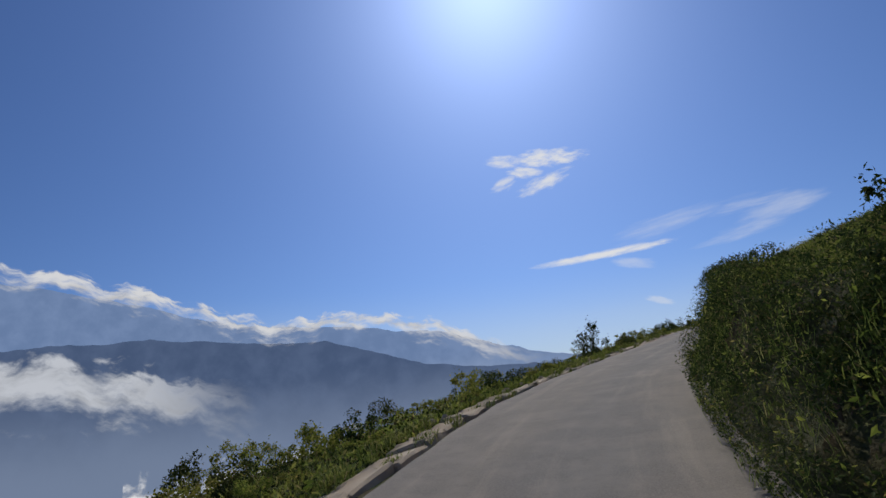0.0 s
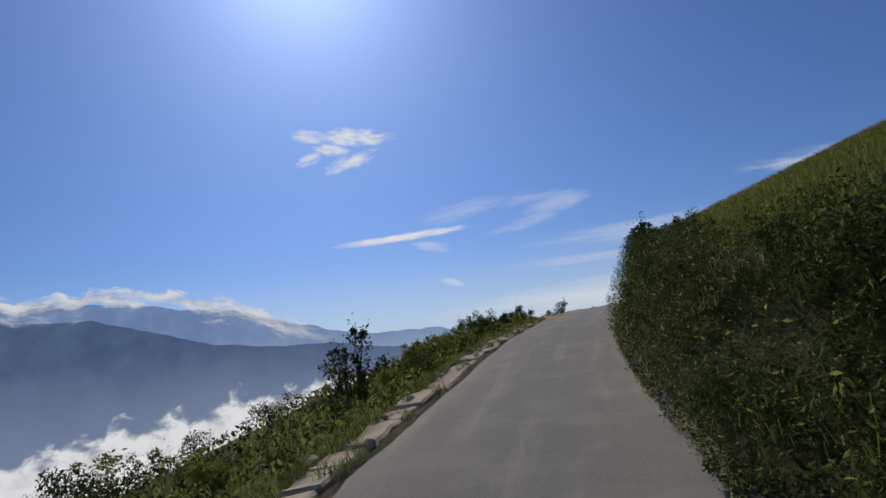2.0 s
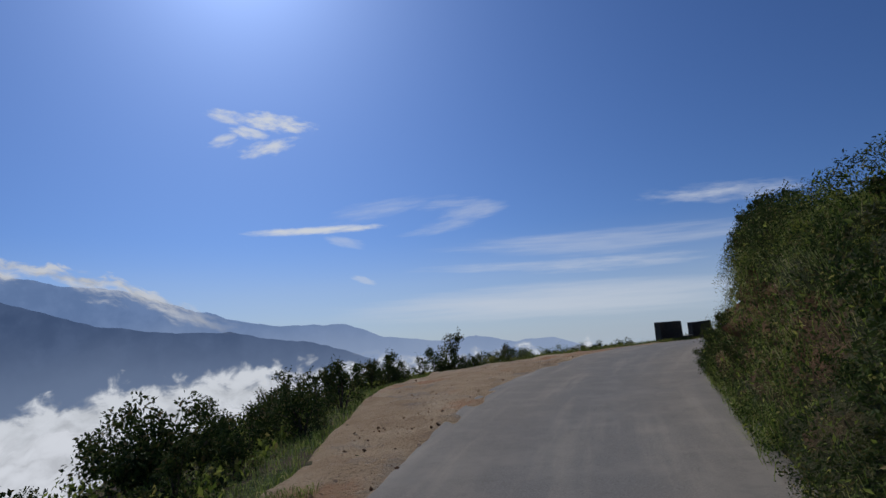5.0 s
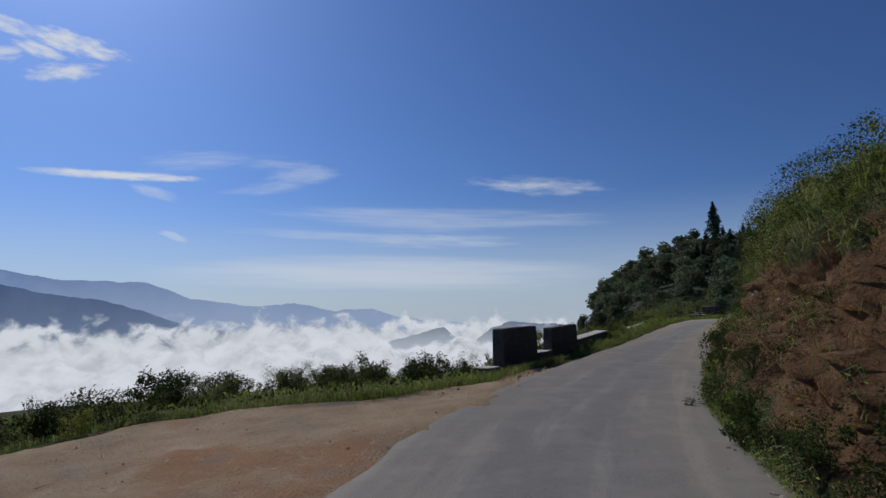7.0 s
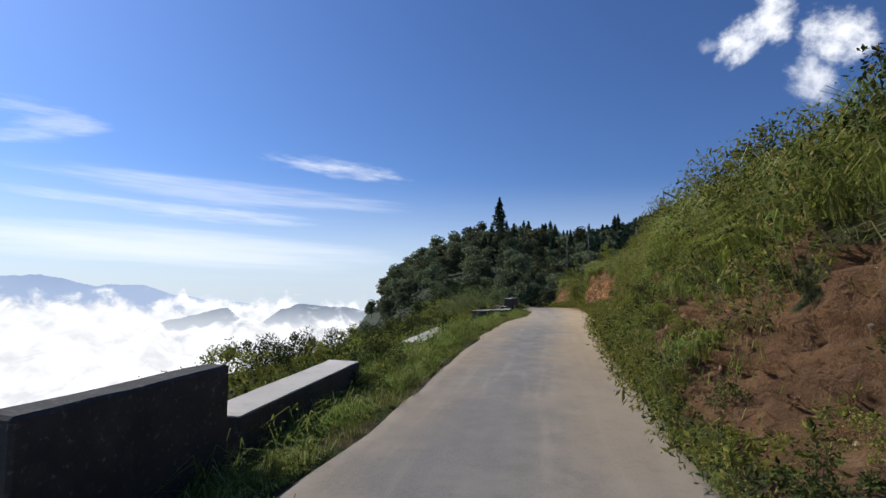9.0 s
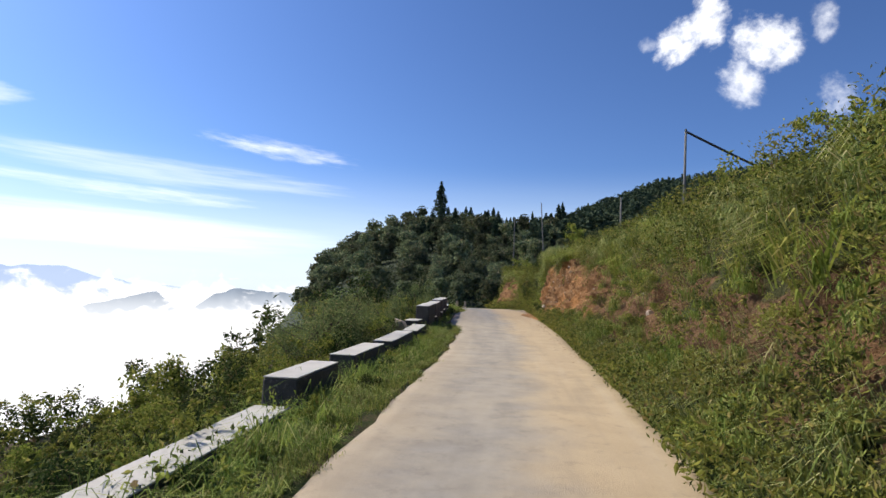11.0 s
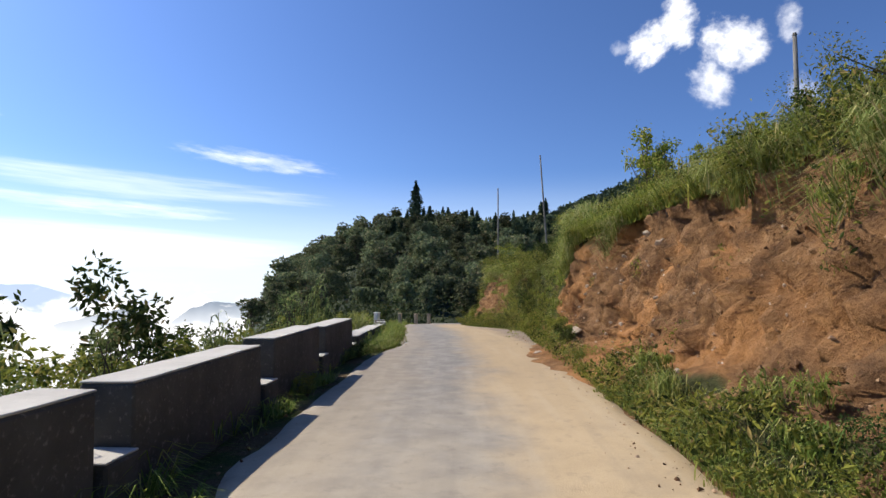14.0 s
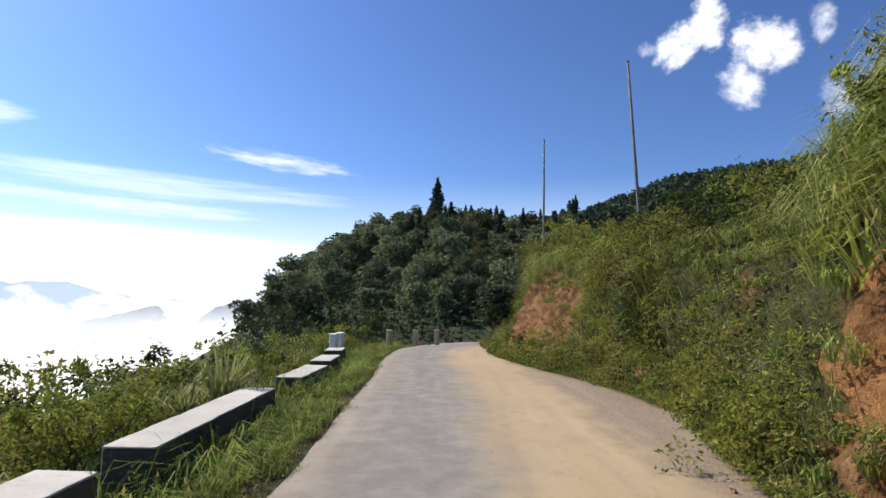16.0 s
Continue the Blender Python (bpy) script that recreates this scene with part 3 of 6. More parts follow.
def build_road():
    ss = np.arange(S0 + 1, S1 - 1, 0.35)
    k = np.linspace(0, 1, 22)
    le, re = LEFT_EDGE(ss), RIGHT_EDGE(ss)
    wob = np.array([lump(s, 0, 1.4, 3.0) for s in ss]) * 0.07
    wob2 = np.array([lump(s, 9, 1.2, 5.0) for s in ss]) * 0.08
    lat = (le + wob)[:, None] * (1 - k) + (re + 0.35 + wob2)[:, None] * k
    s2 = np.repeat(ss[:, None], len(k), 1)
    up = np.array([[0.018 * lump(a, b, 1.8, 1.0) for b, a in zip(r, q)] for r, q in zip(lat, s2)]) + 0.035
    up[:, 0] -= 0.10
    up[:, -1] -= 0.08
    me = from_arrays("road", spot(s2, lat, up).reshape(-1, 3), grid_faces(*lat.shape), ROAD, True)
    uv_layer(me, s2.ravel(), lat.ravel())
    tagged(new("road", me), "narrow worn concrete road with sandy dust along its edges", "road", kind="structure")


def build_bank():
    """The ground right of the road: foot, rough cut face and the slope above."""
    ss = np.r_[np.arange(S0 + 1, 38, 0.3), np.arange(38, 92, 0.13), np.arange(92, 110, 0.085), np.arange(110, 124, 0.16), np.arange(124, S1 - 1, 0.3)]
    u = np.r_[np.linspace(-0.75, 0, 5), np.linspace(0.025, 1, 38), np.linspace(1.1, 2.0, 8), np.array([2.4, 3.0, 4.0, 5.5, 8.0])]
    f, w = FOOT(ss)[:, None], FACE(ss)[:, None]
    lat = np.where(u < 0, f + u * 1.0, f + u * w)
    s2 = np.repeat(ss[:, None], len(u), 1)
    up = right_up(s2, lat)
    uu = np.repeat(u[None], len(ss), 0)
    bare = bareness(s2, uu)
    rough = np.array([[lump(a, b * 2.2, 1.3, 7.0, 5) for a, b in zip(r, q)] for r, q in zip(s2, up)])
    edge = np.array([[abs(lump(a * 1.5, b * 1.1, 0.6, 11.0, 5)) for a, b in zip(r, q)] for r, q in zip(s2, up)])
    ramp = np.clip(uu * 6, 0, 1) * np.clip(3.5 - uu, 0, 1)
    fine = np.array([[lump(a, b * 1.3, 0.22, 23.0, 4) for a, b in zip(r, q)] for r, q in zip(s2, up)])
    gully = np.array([[max(0.0, lump(a, b * 0.35, 0.8, 41.0, 4)) for a, b in zip(r, q)] for r, q in zip(s2, up)])
    ledge = np.abs(((up + 0.35 * rough + 0.10 * s2) * 2.1) % 1.0 - 0.35)
    lat = lat - ramp * (0.24 * rough + 0.34 * edge * (0.4 + bare) + 0.17 * fine * (0.3 + bare) + 0.04 * bare * ledge) + ramp * bare * (0.30 + 0.42 * gully) + 0.05
    up = up + ramp * (0.12 * rough + 0.05 * fine) + np.where(uu < 0, -0.02, 0)
    turf = 0.9 - np.clip(bare * 1.7 + 0.5 * rough, 0, 0.9)
    turf = np.where(uu < 0.02, 0.25, turf)
    me = from_arrays("bank", spot(s2, lat, up).reshape(-1, 3), grid_faces(*lat.shape), SOIL, True)
    uv_layer(me, s2.ravel(), turf.ravel())
    tagged(new("ground_bank", me), "steep cut bank of red soil, partly overgrown", "bank", kind="structure")


def build_verge():
    """The ground left of the road: verge, gravel lay-by and the slope into the valley."""
    ss = np.arange(S0 + 1, S1 - 1, 0.4)
    d = np.r_[np.linspace(0, 1.6, 9), np.linspace(1.9, 4.6, 8), np.array([5.4, 6.5, 8, 11, 15, 21, 30, 42])]
    lat = SAND_EDGE(ss)[:, None] - d[None] * np.clip(0.6 + 0.4 * (ss[:, None] > 62) + 0.4 * (ss[:, None] < 30), 0.6, 1)
    s2 = np.repeat(ss[:, None], lat.shape[1], 1)
    up = left_up(s2, lat) + np.array([[0.10 * lump(a, b, 1.6, 2.0) * min(1, c) for a, b, c in zip(r, q, d)] for r, q in zip(s2, lat)])
    lat = np.c_[LEFT_EDGE(ss)[:, None] + 0.4, lat]
    s2 = np.c_[ss[:, None], s2]
    up = np.c_[np.full((len(ss), 1), -0.03), up]
    up[:, 1] -= 0.02
    me = from_arrays("verge", spot(s2, lat, up).reshape(-1, 3), grid_faces(*lat.shape), TURF, True)
    me.materials.append(SOIL)
    uv_layer(me, s2.ravel(), np.where(np.abs(lat) < 3.2, 0.4, 0.9).ravel())
    tagged(new("ground", me), "grassy outer verge falling into the valley", "ground", kind="structure")
    ss = np.arange(31, 57.0, 0.3)
    k = np.linspace(0, 1, 26)
    a, b = LEFT_EDGE(ss) + 0.6, SAND_EDGE(ss) - 0.25
    lat = a[:, None] * (1 - k) + b[:, None] * k
    s2 = np.repeat(ss[:, None], len(k), 1)
    up = np.array([[0.08 * lump(p, q, 1.2, 4.0, 5) + 0.045 * lump(p, q, 0.3, 9.0, 3) for p, q in zip(r, t)] for r, t in zip(s2, lat)])
    up = up + left_up(s2, lat) + 0.03 - 0.06 * (k[None] < 0.06) - 0.10 * (k[None] > 0.96)
    me = from_arrays("lay_by", spot(s2, lat, up).reshape(-1, 3), grid_faces(*lat.shape), SAND, True)
    tagged(new("pavement", me), "rutted lay-by of orange sand and gravel", "lay-by", kind="structure")


build_road()
build_bank()
build_verge()


# ---- far ground, hills, mist ----
CENTRE = np.array([30.0, 40.0])
HILL_EL = curve((-180, -12), (-150, -18), (-60, -20), (15, -18), (22, -9), (25, -3.6), (27, -1.6), (29, 0.6), (33, 2.9), (37, 4.4), (40.5, 5.2), (46, 4.9), (52, 5.6), (58.6, 8.2), (62, 9.6), (69, 10.4), (80, 11), (110, 11), (150, 4), (165, -6), (180, -12))
HILL_R = curve((-180, 400), (20, 400), (27, 240), (46, 280), (54, 420), (70, 520), (180, 520))


def far_z(x, y):
    """Height of the land away from the road."""
    dx, dy = np.asarray(x, float) - CENTRE[0], np.asarray(y, float) - CENTRE[1]
    r, az = np.hypot(dx, dy), np.degrees(np.arctan2(dx, dy))
    el, rr = HILL_EL(az), HILL_R(az)
    top = 1.6 + rr * np.tan(np.radians(el))
    start = np.where(el > -3, 62.0, 10.0)
    k = np.clip((r - start) / (rr - start), 0, 1)
    z = -3.4 - 2.0 * np.clip(1 - r / 40, 0, 1) + (top + 3.4) * k
    z = z - np.clip(r - rr - 10, 0, 5000) * np.where(el > -3, 0.35, 0.34)
    # the hillside above the cut bank
    q = np.stack([np.ravel(x), np.ravel(y)], -1).astype(float)
    near = np.argmin(np.stack([np.hypot(q[:, 0] - a, q[:, 1] - b) for a, b in LINE[::12, :2]], 0), 0) * 12
    off = (q[:, 0] - LINE[near, 0]) * TAN[near, 1] - (q[:, 1] - LINE[near, 1]) * TAN[near, 0]
    off = np.reshape(off / np.hypot(TAN[near, 0], TAN[near, 1]), np.shape(r))
    along = np.reshape(LEN[near], np.shape(r))
    lip = FOOT(along) + FACE(along)
    rise = np.reshape(LINE[near, 2], np.shape(r)) + right_up(along, np.minimum(off, lip + 7 * FACE(along) - 1.0)) - 0.35 - 0.05 * np.clip(off - 60, 0, 900)
    z = np.where(off > lip + 2.0, np.maximum(z, rise), z)
    return np.maximum(z, -1700)


def build_far_ground():
    rs = np.r_[0.5, np.linspace(8, 120, 26), np.linspace(130, 620, 50), np.linspace(700, 4900, 14)]
    az = np.radians(np.arange(0, 360.1, 2.0))
    r2, a2 = np.meshgrid(rs, az, indexing="ij")
    x, y = CENTRE[0] + r2 * np.sin(a2), CENTRE[1] + r2 * np.cos(a2)
    z = far_z(x, y)
    z = z + np.array([[noise.fractal(Vector((p / 40, q / 40, 3.0)), 0.9, 2.0, 4) for p, q in zip(u, v)] for u, v in zip(x, y)]) * np.clip(r2 - 90, 0, 300) / 240
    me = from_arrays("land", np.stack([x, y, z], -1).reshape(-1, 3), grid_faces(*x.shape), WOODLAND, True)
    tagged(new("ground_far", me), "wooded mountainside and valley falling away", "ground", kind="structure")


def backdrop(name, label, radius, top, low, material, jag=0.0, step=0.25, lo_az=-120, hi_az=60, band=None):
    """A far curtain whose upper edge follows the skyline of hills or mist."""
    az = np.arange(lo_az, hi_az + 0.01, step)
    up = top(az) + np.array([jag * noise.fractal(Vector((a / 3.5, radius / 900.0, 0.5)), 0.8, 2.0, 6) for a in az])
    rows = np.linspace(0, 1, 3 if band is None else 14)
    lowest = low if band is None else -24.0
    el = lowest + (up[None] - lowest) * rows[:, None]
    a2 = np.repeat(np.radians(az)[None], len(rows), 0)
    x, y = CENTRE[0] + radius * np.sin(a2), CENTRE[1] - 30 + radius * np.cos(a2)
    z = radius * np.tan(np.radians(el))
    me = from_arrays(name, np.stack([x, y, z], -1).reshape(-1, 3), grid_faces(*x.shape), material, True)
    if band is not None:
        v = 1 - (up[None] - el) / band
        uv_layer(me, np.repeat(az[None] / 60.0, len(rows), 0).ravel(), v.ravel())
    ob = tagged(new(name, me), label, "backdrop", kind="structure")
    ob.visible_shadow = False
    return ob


RIDGE = curve((-120, 9), (-90, 13), (-75, 13.3), (-68, 12.3), (-61, 10.8), (-52, 8.8), (-42.5, 8.0), (-36, 7.2), (-31, 6.2), (-28.6, 5.3), (-24, 3.8), (-18.8, 3.1), (-13, 2.7), (-9.2, 1.3), (-4.8, 0.6), (-0.3, 0.7), (3.6, 0.0), (7.4, 0.1), (9.7, -0.6), (14, -1.4), (25, -2), (60, -4))
SPUR = curve((-120, 4), (-80, 7), (-60, 7.9), (-51.5, 7.1), (-44.7, 6.8), (-38, 4.7), (-34.9, 3.7), (-29, 3.0), (-24, 2.6), (-16.7, 1.2), (-10, -1.0), (-3, -3.0), (5, -6), (60, -10))
ISLES = curve((-120, -12), (3, -12), (6, -5.0), (8, -3.6), (9.4, -3.1), (12, -2.4), (14.3, -1.7), (15.2, -2.6), (17, -3.6), (19, -2.0), (20.7, -1.4), (25, -1.6), (30, -2.4), (34, -6), (60, -12))
SEA = curve((-120, -4), (-60, -3), (-48, -2.2), (-40, -1.2), (-30, 0.2), (-20, 0.4), (-10, 0.3), (0, 0.8), (8, 0.4), (15, 0.2), (20, 0.5), (25, 0.2), (30, -0.8), (40, -1), (60, -3))
CROWN = curve((-120, 16.2), (-75, 16.0), (-60, 13.2), (-54, 11.0), (-50, 10.2), (-42, 10.3), (-34, 9.0), (-30, 7.5), (-27, 6.1), (-24, 4.8), (-18, 3.9), (-10, 3.0), (60, -4))
WISPS = curve((-120, 11), (-72, 10.5), (-64, 9.5), (-56, 7.5), (-50, 6.0), (-40, 4.5), (60, -4))
LOW_SEA = curve((-120, -8), (-50, -5.5), (-40, -3.6), (-20, -2.4), (0, -1.8), (8, -2.0), (12, -2.4), (16, -1.2), (19, -1.6), (25, -1.4), (30, -2.4), (60, -5))
build_far_ground()
backdrop("backdrop_ridge", "long mountain ridge with blue haze painted into its colour", 4600, RIDGE, -8, far_material("far_ridge", (0.19, 0.29, 0.52), (0.24, 0.35, 0.60), (0.42, 0.52, 0.72), 420, -120), 0.25)
backdrop("backdrop_spur", "dark mountain spur with blue haze painted into its colour", 4000, SPUR, -14, far_material("near_spur", (0.085, 0.132, 0.25), (0.115, 0.17, 0.305), (0.23, 0.30, 0.45), 330, -260), 0.22)
backdrop("backdrop_crown", "bank of white cloud lying on the ridge", 3900, CROWN, -2, mist_material("ridge_cloud", (0.92, 0.93, 0.96), 1.0, 0.10, 3.0, 1.0, -0.1, (-31.0, -23.0)), 0.5, band=2.6, lo_az=-120, hi_az=-10)
backdrop("backdrop_wisps", "torn patches of mist hanging on the mountainside", 3700, WISPS, -2, mist_material("hanging_mist", (0.80, 0.84, 0.92), 0.9, -0.30, 14.0, 0.8, -0.7, (-62.0, -50.0)), 0.6, band=5.0, lo_az=-120, hi_az=-36)
backdrop("backdrop_mist", "sea of white cloud filling the valley", 3300, SEA, -20, mist_material("valley_cloud", (0.97, 0.98, 1.0), 1.05, 0.30, 8.0), 0.4, band=6.0, lo_az=-62)
backdrop("backdrop_isle", "dark hilltops with painted haze, standing out of the cloud", 2700, ISLES, -12, far_material("isle", (0.17, 0.215, 0.29), (0.26, 0.315, 0.40), (0.62, 0.66, 0.72), -40, -190), 0.3, lo_az=0)
backdrop("backdrop_billow", "billows of white cloud in front of the hilltops", 2300, LOW_SEA, -20, mist_material("billow_cloud", (0.98, 0.98, 1.0), 1.1, 0.30, 21.0), 0.5, band=5.0, lo_az=-55)


# ---- guard walls ----
def part(name, bm_or_me, material, parent, label=""):
    """Links a mesh as one part under a thing."""
    me = bm_or_me
    if isinstance(bm_or_me, bmesh.types.BMesh):
        me = bpy.data.meshes.new(name)
        bm_or_me.to_mesh(me)
        bm_or_me.free()
        me.materials.append(material)
    ob = new(name, me)
    ob.parent = parent
    return tagged(ob, label)


def rough_block(length, thick, z0, z1, seed, jitter=0.014, bevel=0.02, batter=0.0):
    """A cast block with worn arrises, its long side along x."""
    bm = bmesh.new()
    bmesh.ops.create_cube(bm, size=1.0)
    for v in bm.verts:
        v.co.x *= length
        v.co.y *= thick + (batter if v.co.z < 0 else 0)
        v.co.z = z0 + (v.co.z + 0.5) * (z1 - z0)
    bmesh.ops.bevel(bm, geom=bm.edges[:], offset=bevel, segments=1, affect="EDGES")
    longs = [e for e in bm.edges if abs(e.verts[0].co.x - e.verts[1].co.x) > 0.5 * length]
    bmesh.ops.subdivide_edges(bm, edges=longs, cuts=max(2, int(length / 0.3)), use_grid_fill=True)
    for v in bm.verts:
        p = Vector((v.co.x * 3 + seed, v.co.y * 3, v.co.z * 3))
        v.co += noise.noise_vector(p) * jitter
    return bm


def guard_wall(s0, s1, lat0, lat1, top, depth, label, body_mat=SHADED_CONCRETE, thick=0.36, coping=True):
    """One cast length of the parapet: shade-dark body and sunlit-pale top slab."""
    a, b = Vector(spot(s0, lat0)), Vector(spot(s1, lat1))
    mid = (a + b) / 2
    length = (b - a).to_2d().length
    base = new("guard_wall")
    base.matrix_world = pose(*mid, 0, 0, math.degrees(math.atan2((b - a).y, (b - a).x)))
    lean = (b.z - a.z) / max(length, 0.1)
    # the thin top slab only carries the paler, sunlit colour
    for name, z0, z1, th, mat, on in (("body", top - depth, top - 0.02, thick, body_mat, True), ("coping", top - 0.018, top, thick - 0.012, SUNLIT_CONCRETE, coping)):
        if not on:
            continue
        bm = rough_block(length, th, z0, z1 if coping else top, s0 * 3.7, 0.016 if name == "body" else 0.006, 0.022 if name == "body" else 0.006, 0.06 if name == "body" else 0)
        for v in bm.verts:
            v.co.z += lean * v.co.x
        part(name, bm, mat, base, "thin top slab painted pale as sunlit" if name == "coping" else "")
    return tagged(base, label, "guard wall", "parapet along the road")


LOW = "low concrete parapet with a sun-bleached top among weeds"
TALL = "tall weathered concrete guard wall with a pale top"
SHADED_BLOCK = "tall blackened concrete guard block at the lay-by"
for row in ((56.5, 58.35, -3.22, -2.97, 0.93, 0.32), (59.3, 61.15, -2.83, -2.62, 0.81, 0.26)):
    guard_wall(*row[:5], 1.9, SHADED_BLOCK, DEEP_SHADE_CONCRETE, row[5], False)
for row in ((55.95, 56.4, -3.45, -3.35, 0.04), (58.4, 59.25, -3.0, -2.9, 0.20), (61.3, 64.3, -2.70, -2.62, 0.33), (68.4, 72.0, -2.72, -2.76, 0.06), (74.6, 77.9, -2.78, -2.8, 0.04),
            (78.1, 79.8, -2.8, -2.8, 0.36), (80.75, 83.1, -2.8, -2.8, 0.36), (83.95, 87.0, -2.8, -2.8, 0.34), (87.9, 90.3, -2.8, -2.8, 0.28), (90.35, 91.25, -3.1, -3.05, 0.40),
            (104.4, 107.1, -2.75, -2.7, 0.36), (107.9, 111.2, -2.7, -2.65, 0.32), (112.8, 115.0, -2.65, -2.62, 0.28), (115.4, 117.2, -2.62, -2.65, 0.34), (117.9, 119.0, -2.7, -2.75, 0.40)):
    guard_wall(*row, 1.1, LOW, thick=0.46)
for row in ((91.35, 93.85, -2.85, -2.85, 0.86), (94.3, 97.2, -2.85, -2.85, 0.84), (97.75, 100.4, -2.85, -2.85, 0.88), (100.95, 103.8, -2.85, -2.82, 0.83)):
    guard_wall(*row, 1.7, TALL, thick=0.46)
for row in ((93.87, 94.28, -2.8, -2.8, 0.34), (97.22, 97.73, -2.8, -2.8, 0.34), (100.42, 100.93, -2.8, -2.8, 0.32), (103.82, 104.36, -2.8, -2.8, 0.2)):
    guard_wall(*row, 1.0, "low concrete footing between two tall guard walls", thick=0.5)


def white_post(s, lat, high=0.75):
    base = new("guard_post")
    base.matrix_world = pose(*spot(s, lat, -0.25), 0, 0, 30)
    shaft = part("shaft", rough_block(0.2, 0.2, 0, high, s, 0.006, 0.02), WHITE if s < 123 else EDGING, base)
    part("cap", rough_block(0.23, 0.23, high, high + 0.06, s, 0.004, 0.015), WHITE if s < 123 else EDGING, shaft)
    tagged(base, "whitewashed concrete guard post beside the road" if s < 123 else "dusty grey concrete guard post at the bend", "guard post", "posts at the bend")


for s, lat, h in ((119.6, -2.95, 0.95), (120.6, -2.95, 0.95), (125.6, -2.3, 0.9), (127.0, -1.6, 0.9), (128.6, -1.2, 0.9)):
    white_post(s, lat, h)


# ---- plants ----
RNG = np.random.default_rng(7)


def unit(v):
    return v / np.maximum(np.linalg.norm(v, axis=-1, keepdims=True), 1e-9)


def leaves(centres, size, rng, out=None, narrow=0.5, droop=0.3):
    """Vertices and faces of many small leaves, each a bent lozenge."""
    n = len(centres)
    a = rng.normal(size=(n, 3))
    if out is not None:
        a = a * 0.6 + out * 0.9
    a[:, 2] -= droop
    a = unit(a)
    b = unit(np.cross(a, rng.normal(size=(n, 3))))
    c = np.cross(a, b)
    size = np.broadcast_to(np.asarray(size, float), (n,)) * rng.uniform(0.6, 1.35, n)
    L, Wd = (size / 2)[:, None], (size * narrow / 2)[:, None]
    fold = c * Wd * 0.45
    v = np.stack([centres - a * L, centres + b * Wd + fold, centres + a * L, centres - b * Wd + fold], 1).reshape(-1, 3)
    f = np.arange(n)[:, None] * 4 + np.array([0, 1, 2, 3])
    return v, f


def blades(base, length, width, rng, lean=0.35, droop=0.35, toward=None):
    """Vertices and faces of many grass blades that bend over at the tip."""
    n = len(base)
    az = rng.uniform(0, 2 * np.pi, n)
    out = np.stack([np.cos(az), np.sin(az), np.zeros(n)], 1)
    if toward is not None:
        out = unit(out * 0.7 + toward)
    side = np.stack([-out[:, 1], out[:, 0], np.zeros(n)], 1)
    L = (np.broadcast_to(np.asarray(length, float), (n,)) * rng.uniform(0.55, 1.3, n))[:, None]
    w = (np.broadcast_to(np.asarray(width, float), (n,)))[:, None] / 2
    k = rng.uniform(0.3, 1.0, (n, 1)) * lean
    up = np.array([0, 0, 1.0])
    q = base + L * (0.62 * up * (1 - droop * 0.25) + (0.7 * k + droop * 0.12) * out)
    t = base + L * (0.92 * up * (1 - droop) + (1.5 * k + droop * 0.8) * out)
    v = np.stack([base - side * w, base + side * w, q + side * w * 0.85, q - side * w * 0.85, t], 1).reshape(-1, 3)
    i = np.arange(n)[:, None] * 5
    return v, (i + np.array([0, 1, 2, 3])).tolist() + (i + np.array([3, 2, 4])).tolist()


def tube(points, radii, sides=6):
    """A bent tapering stem through points."""
    v, f = [], []
    p = np.asarray(points, float)
    for i, (q, r) in enumerate(zip(p, radii)):
        d = unit(p[min(i + 1, len(p) - 1)] - p[max(i - 1, 0)])
        x = unit(np.cross(d, [0.3, 0.9, 0.1]))
        y = np.cross(d, x)
        for k in range(sides):
            t = 2 * math.pi * k / sides
            v.append(q + r * (math.cos(t) * x + math.sin(t) * y))
    for i in range(len(p) - 1):
        for k in range(sides):
            a, b = i * sides + k, i * sides + (k + 1) % sides
            f.append([a, b, b + sides, a + sides])
    v.append(p[-1])
    f += [[(len(p) - 1) * sides + k, (len(p) - 1) * sides + (k + 1) % sides, len(v) - 1] for k in range(sides)]
    return v, f


def joined(pieces):
    v, f, n = [], [], 0
    for a, b in pieces:
        v += list(a)
        f += [[i + n for i in q] for q in b]
        n += len(a)
    return v, f


def shrub(seed, label, material, count=800, size=0.11, wide=0.75, high=1.0, lobes=9, narrow=0.5):
    """A shrub a metre high: bare stems and a torn crown of leaves. Built out of the way and then copied."""
    rng = np.random.default_rng(seed)
    base = new("shrub")
    tips = np.stack([rng.normal(0, wide * 0.45, lobes), rng.normal(0, wide * 0.45, lobes), rng.uniform(0.22, 1.0, lobes) * high], 1)
    tips[:, :2] *= (1.15 - 0.5 * tips[:, 2:3] / high)
    stems = []
    for q in tips:
        mid = q * np.array([0.35, 0.35, 0.55]) + rng.normal(0, 0.04, 3)
        stems.append(tube([(0, 0, -0.15), mid, q], [0.02, 0.012, 0.004], 4))
    v, f = joined(stems)
    part("branchwork", from_arrays("branchwork", v, f, BARK), BARK, base)
    which = rng.integers(0, lobes, count)
    r = rng.uniform(0.12, 0.36, lobes)[which] * (0.35 + 0.65 * rng.random(count)) * wide / 0.75
    d = unit(rng.normal(size=(count, 3)))
    c = tips[which] + d * r[:, None] * np.array([1, 1, 0.9])
    along = rng.random(count) < 0.16
    c[along] = tips[which][along] * rng.uniform(0.4, 1.25, (along.sum(), 1)) + rng.normal(0, 0.05, (along.sum(), 3))
    c[:, 2] = np.maximum(c[:, 2], 0.02)
    v, f = leaves(c, size, rng, d, narrow)
    part("foliage", from_arrays("foliage", v, f, material), material, base)
    return tagged(base, label, "shrub")


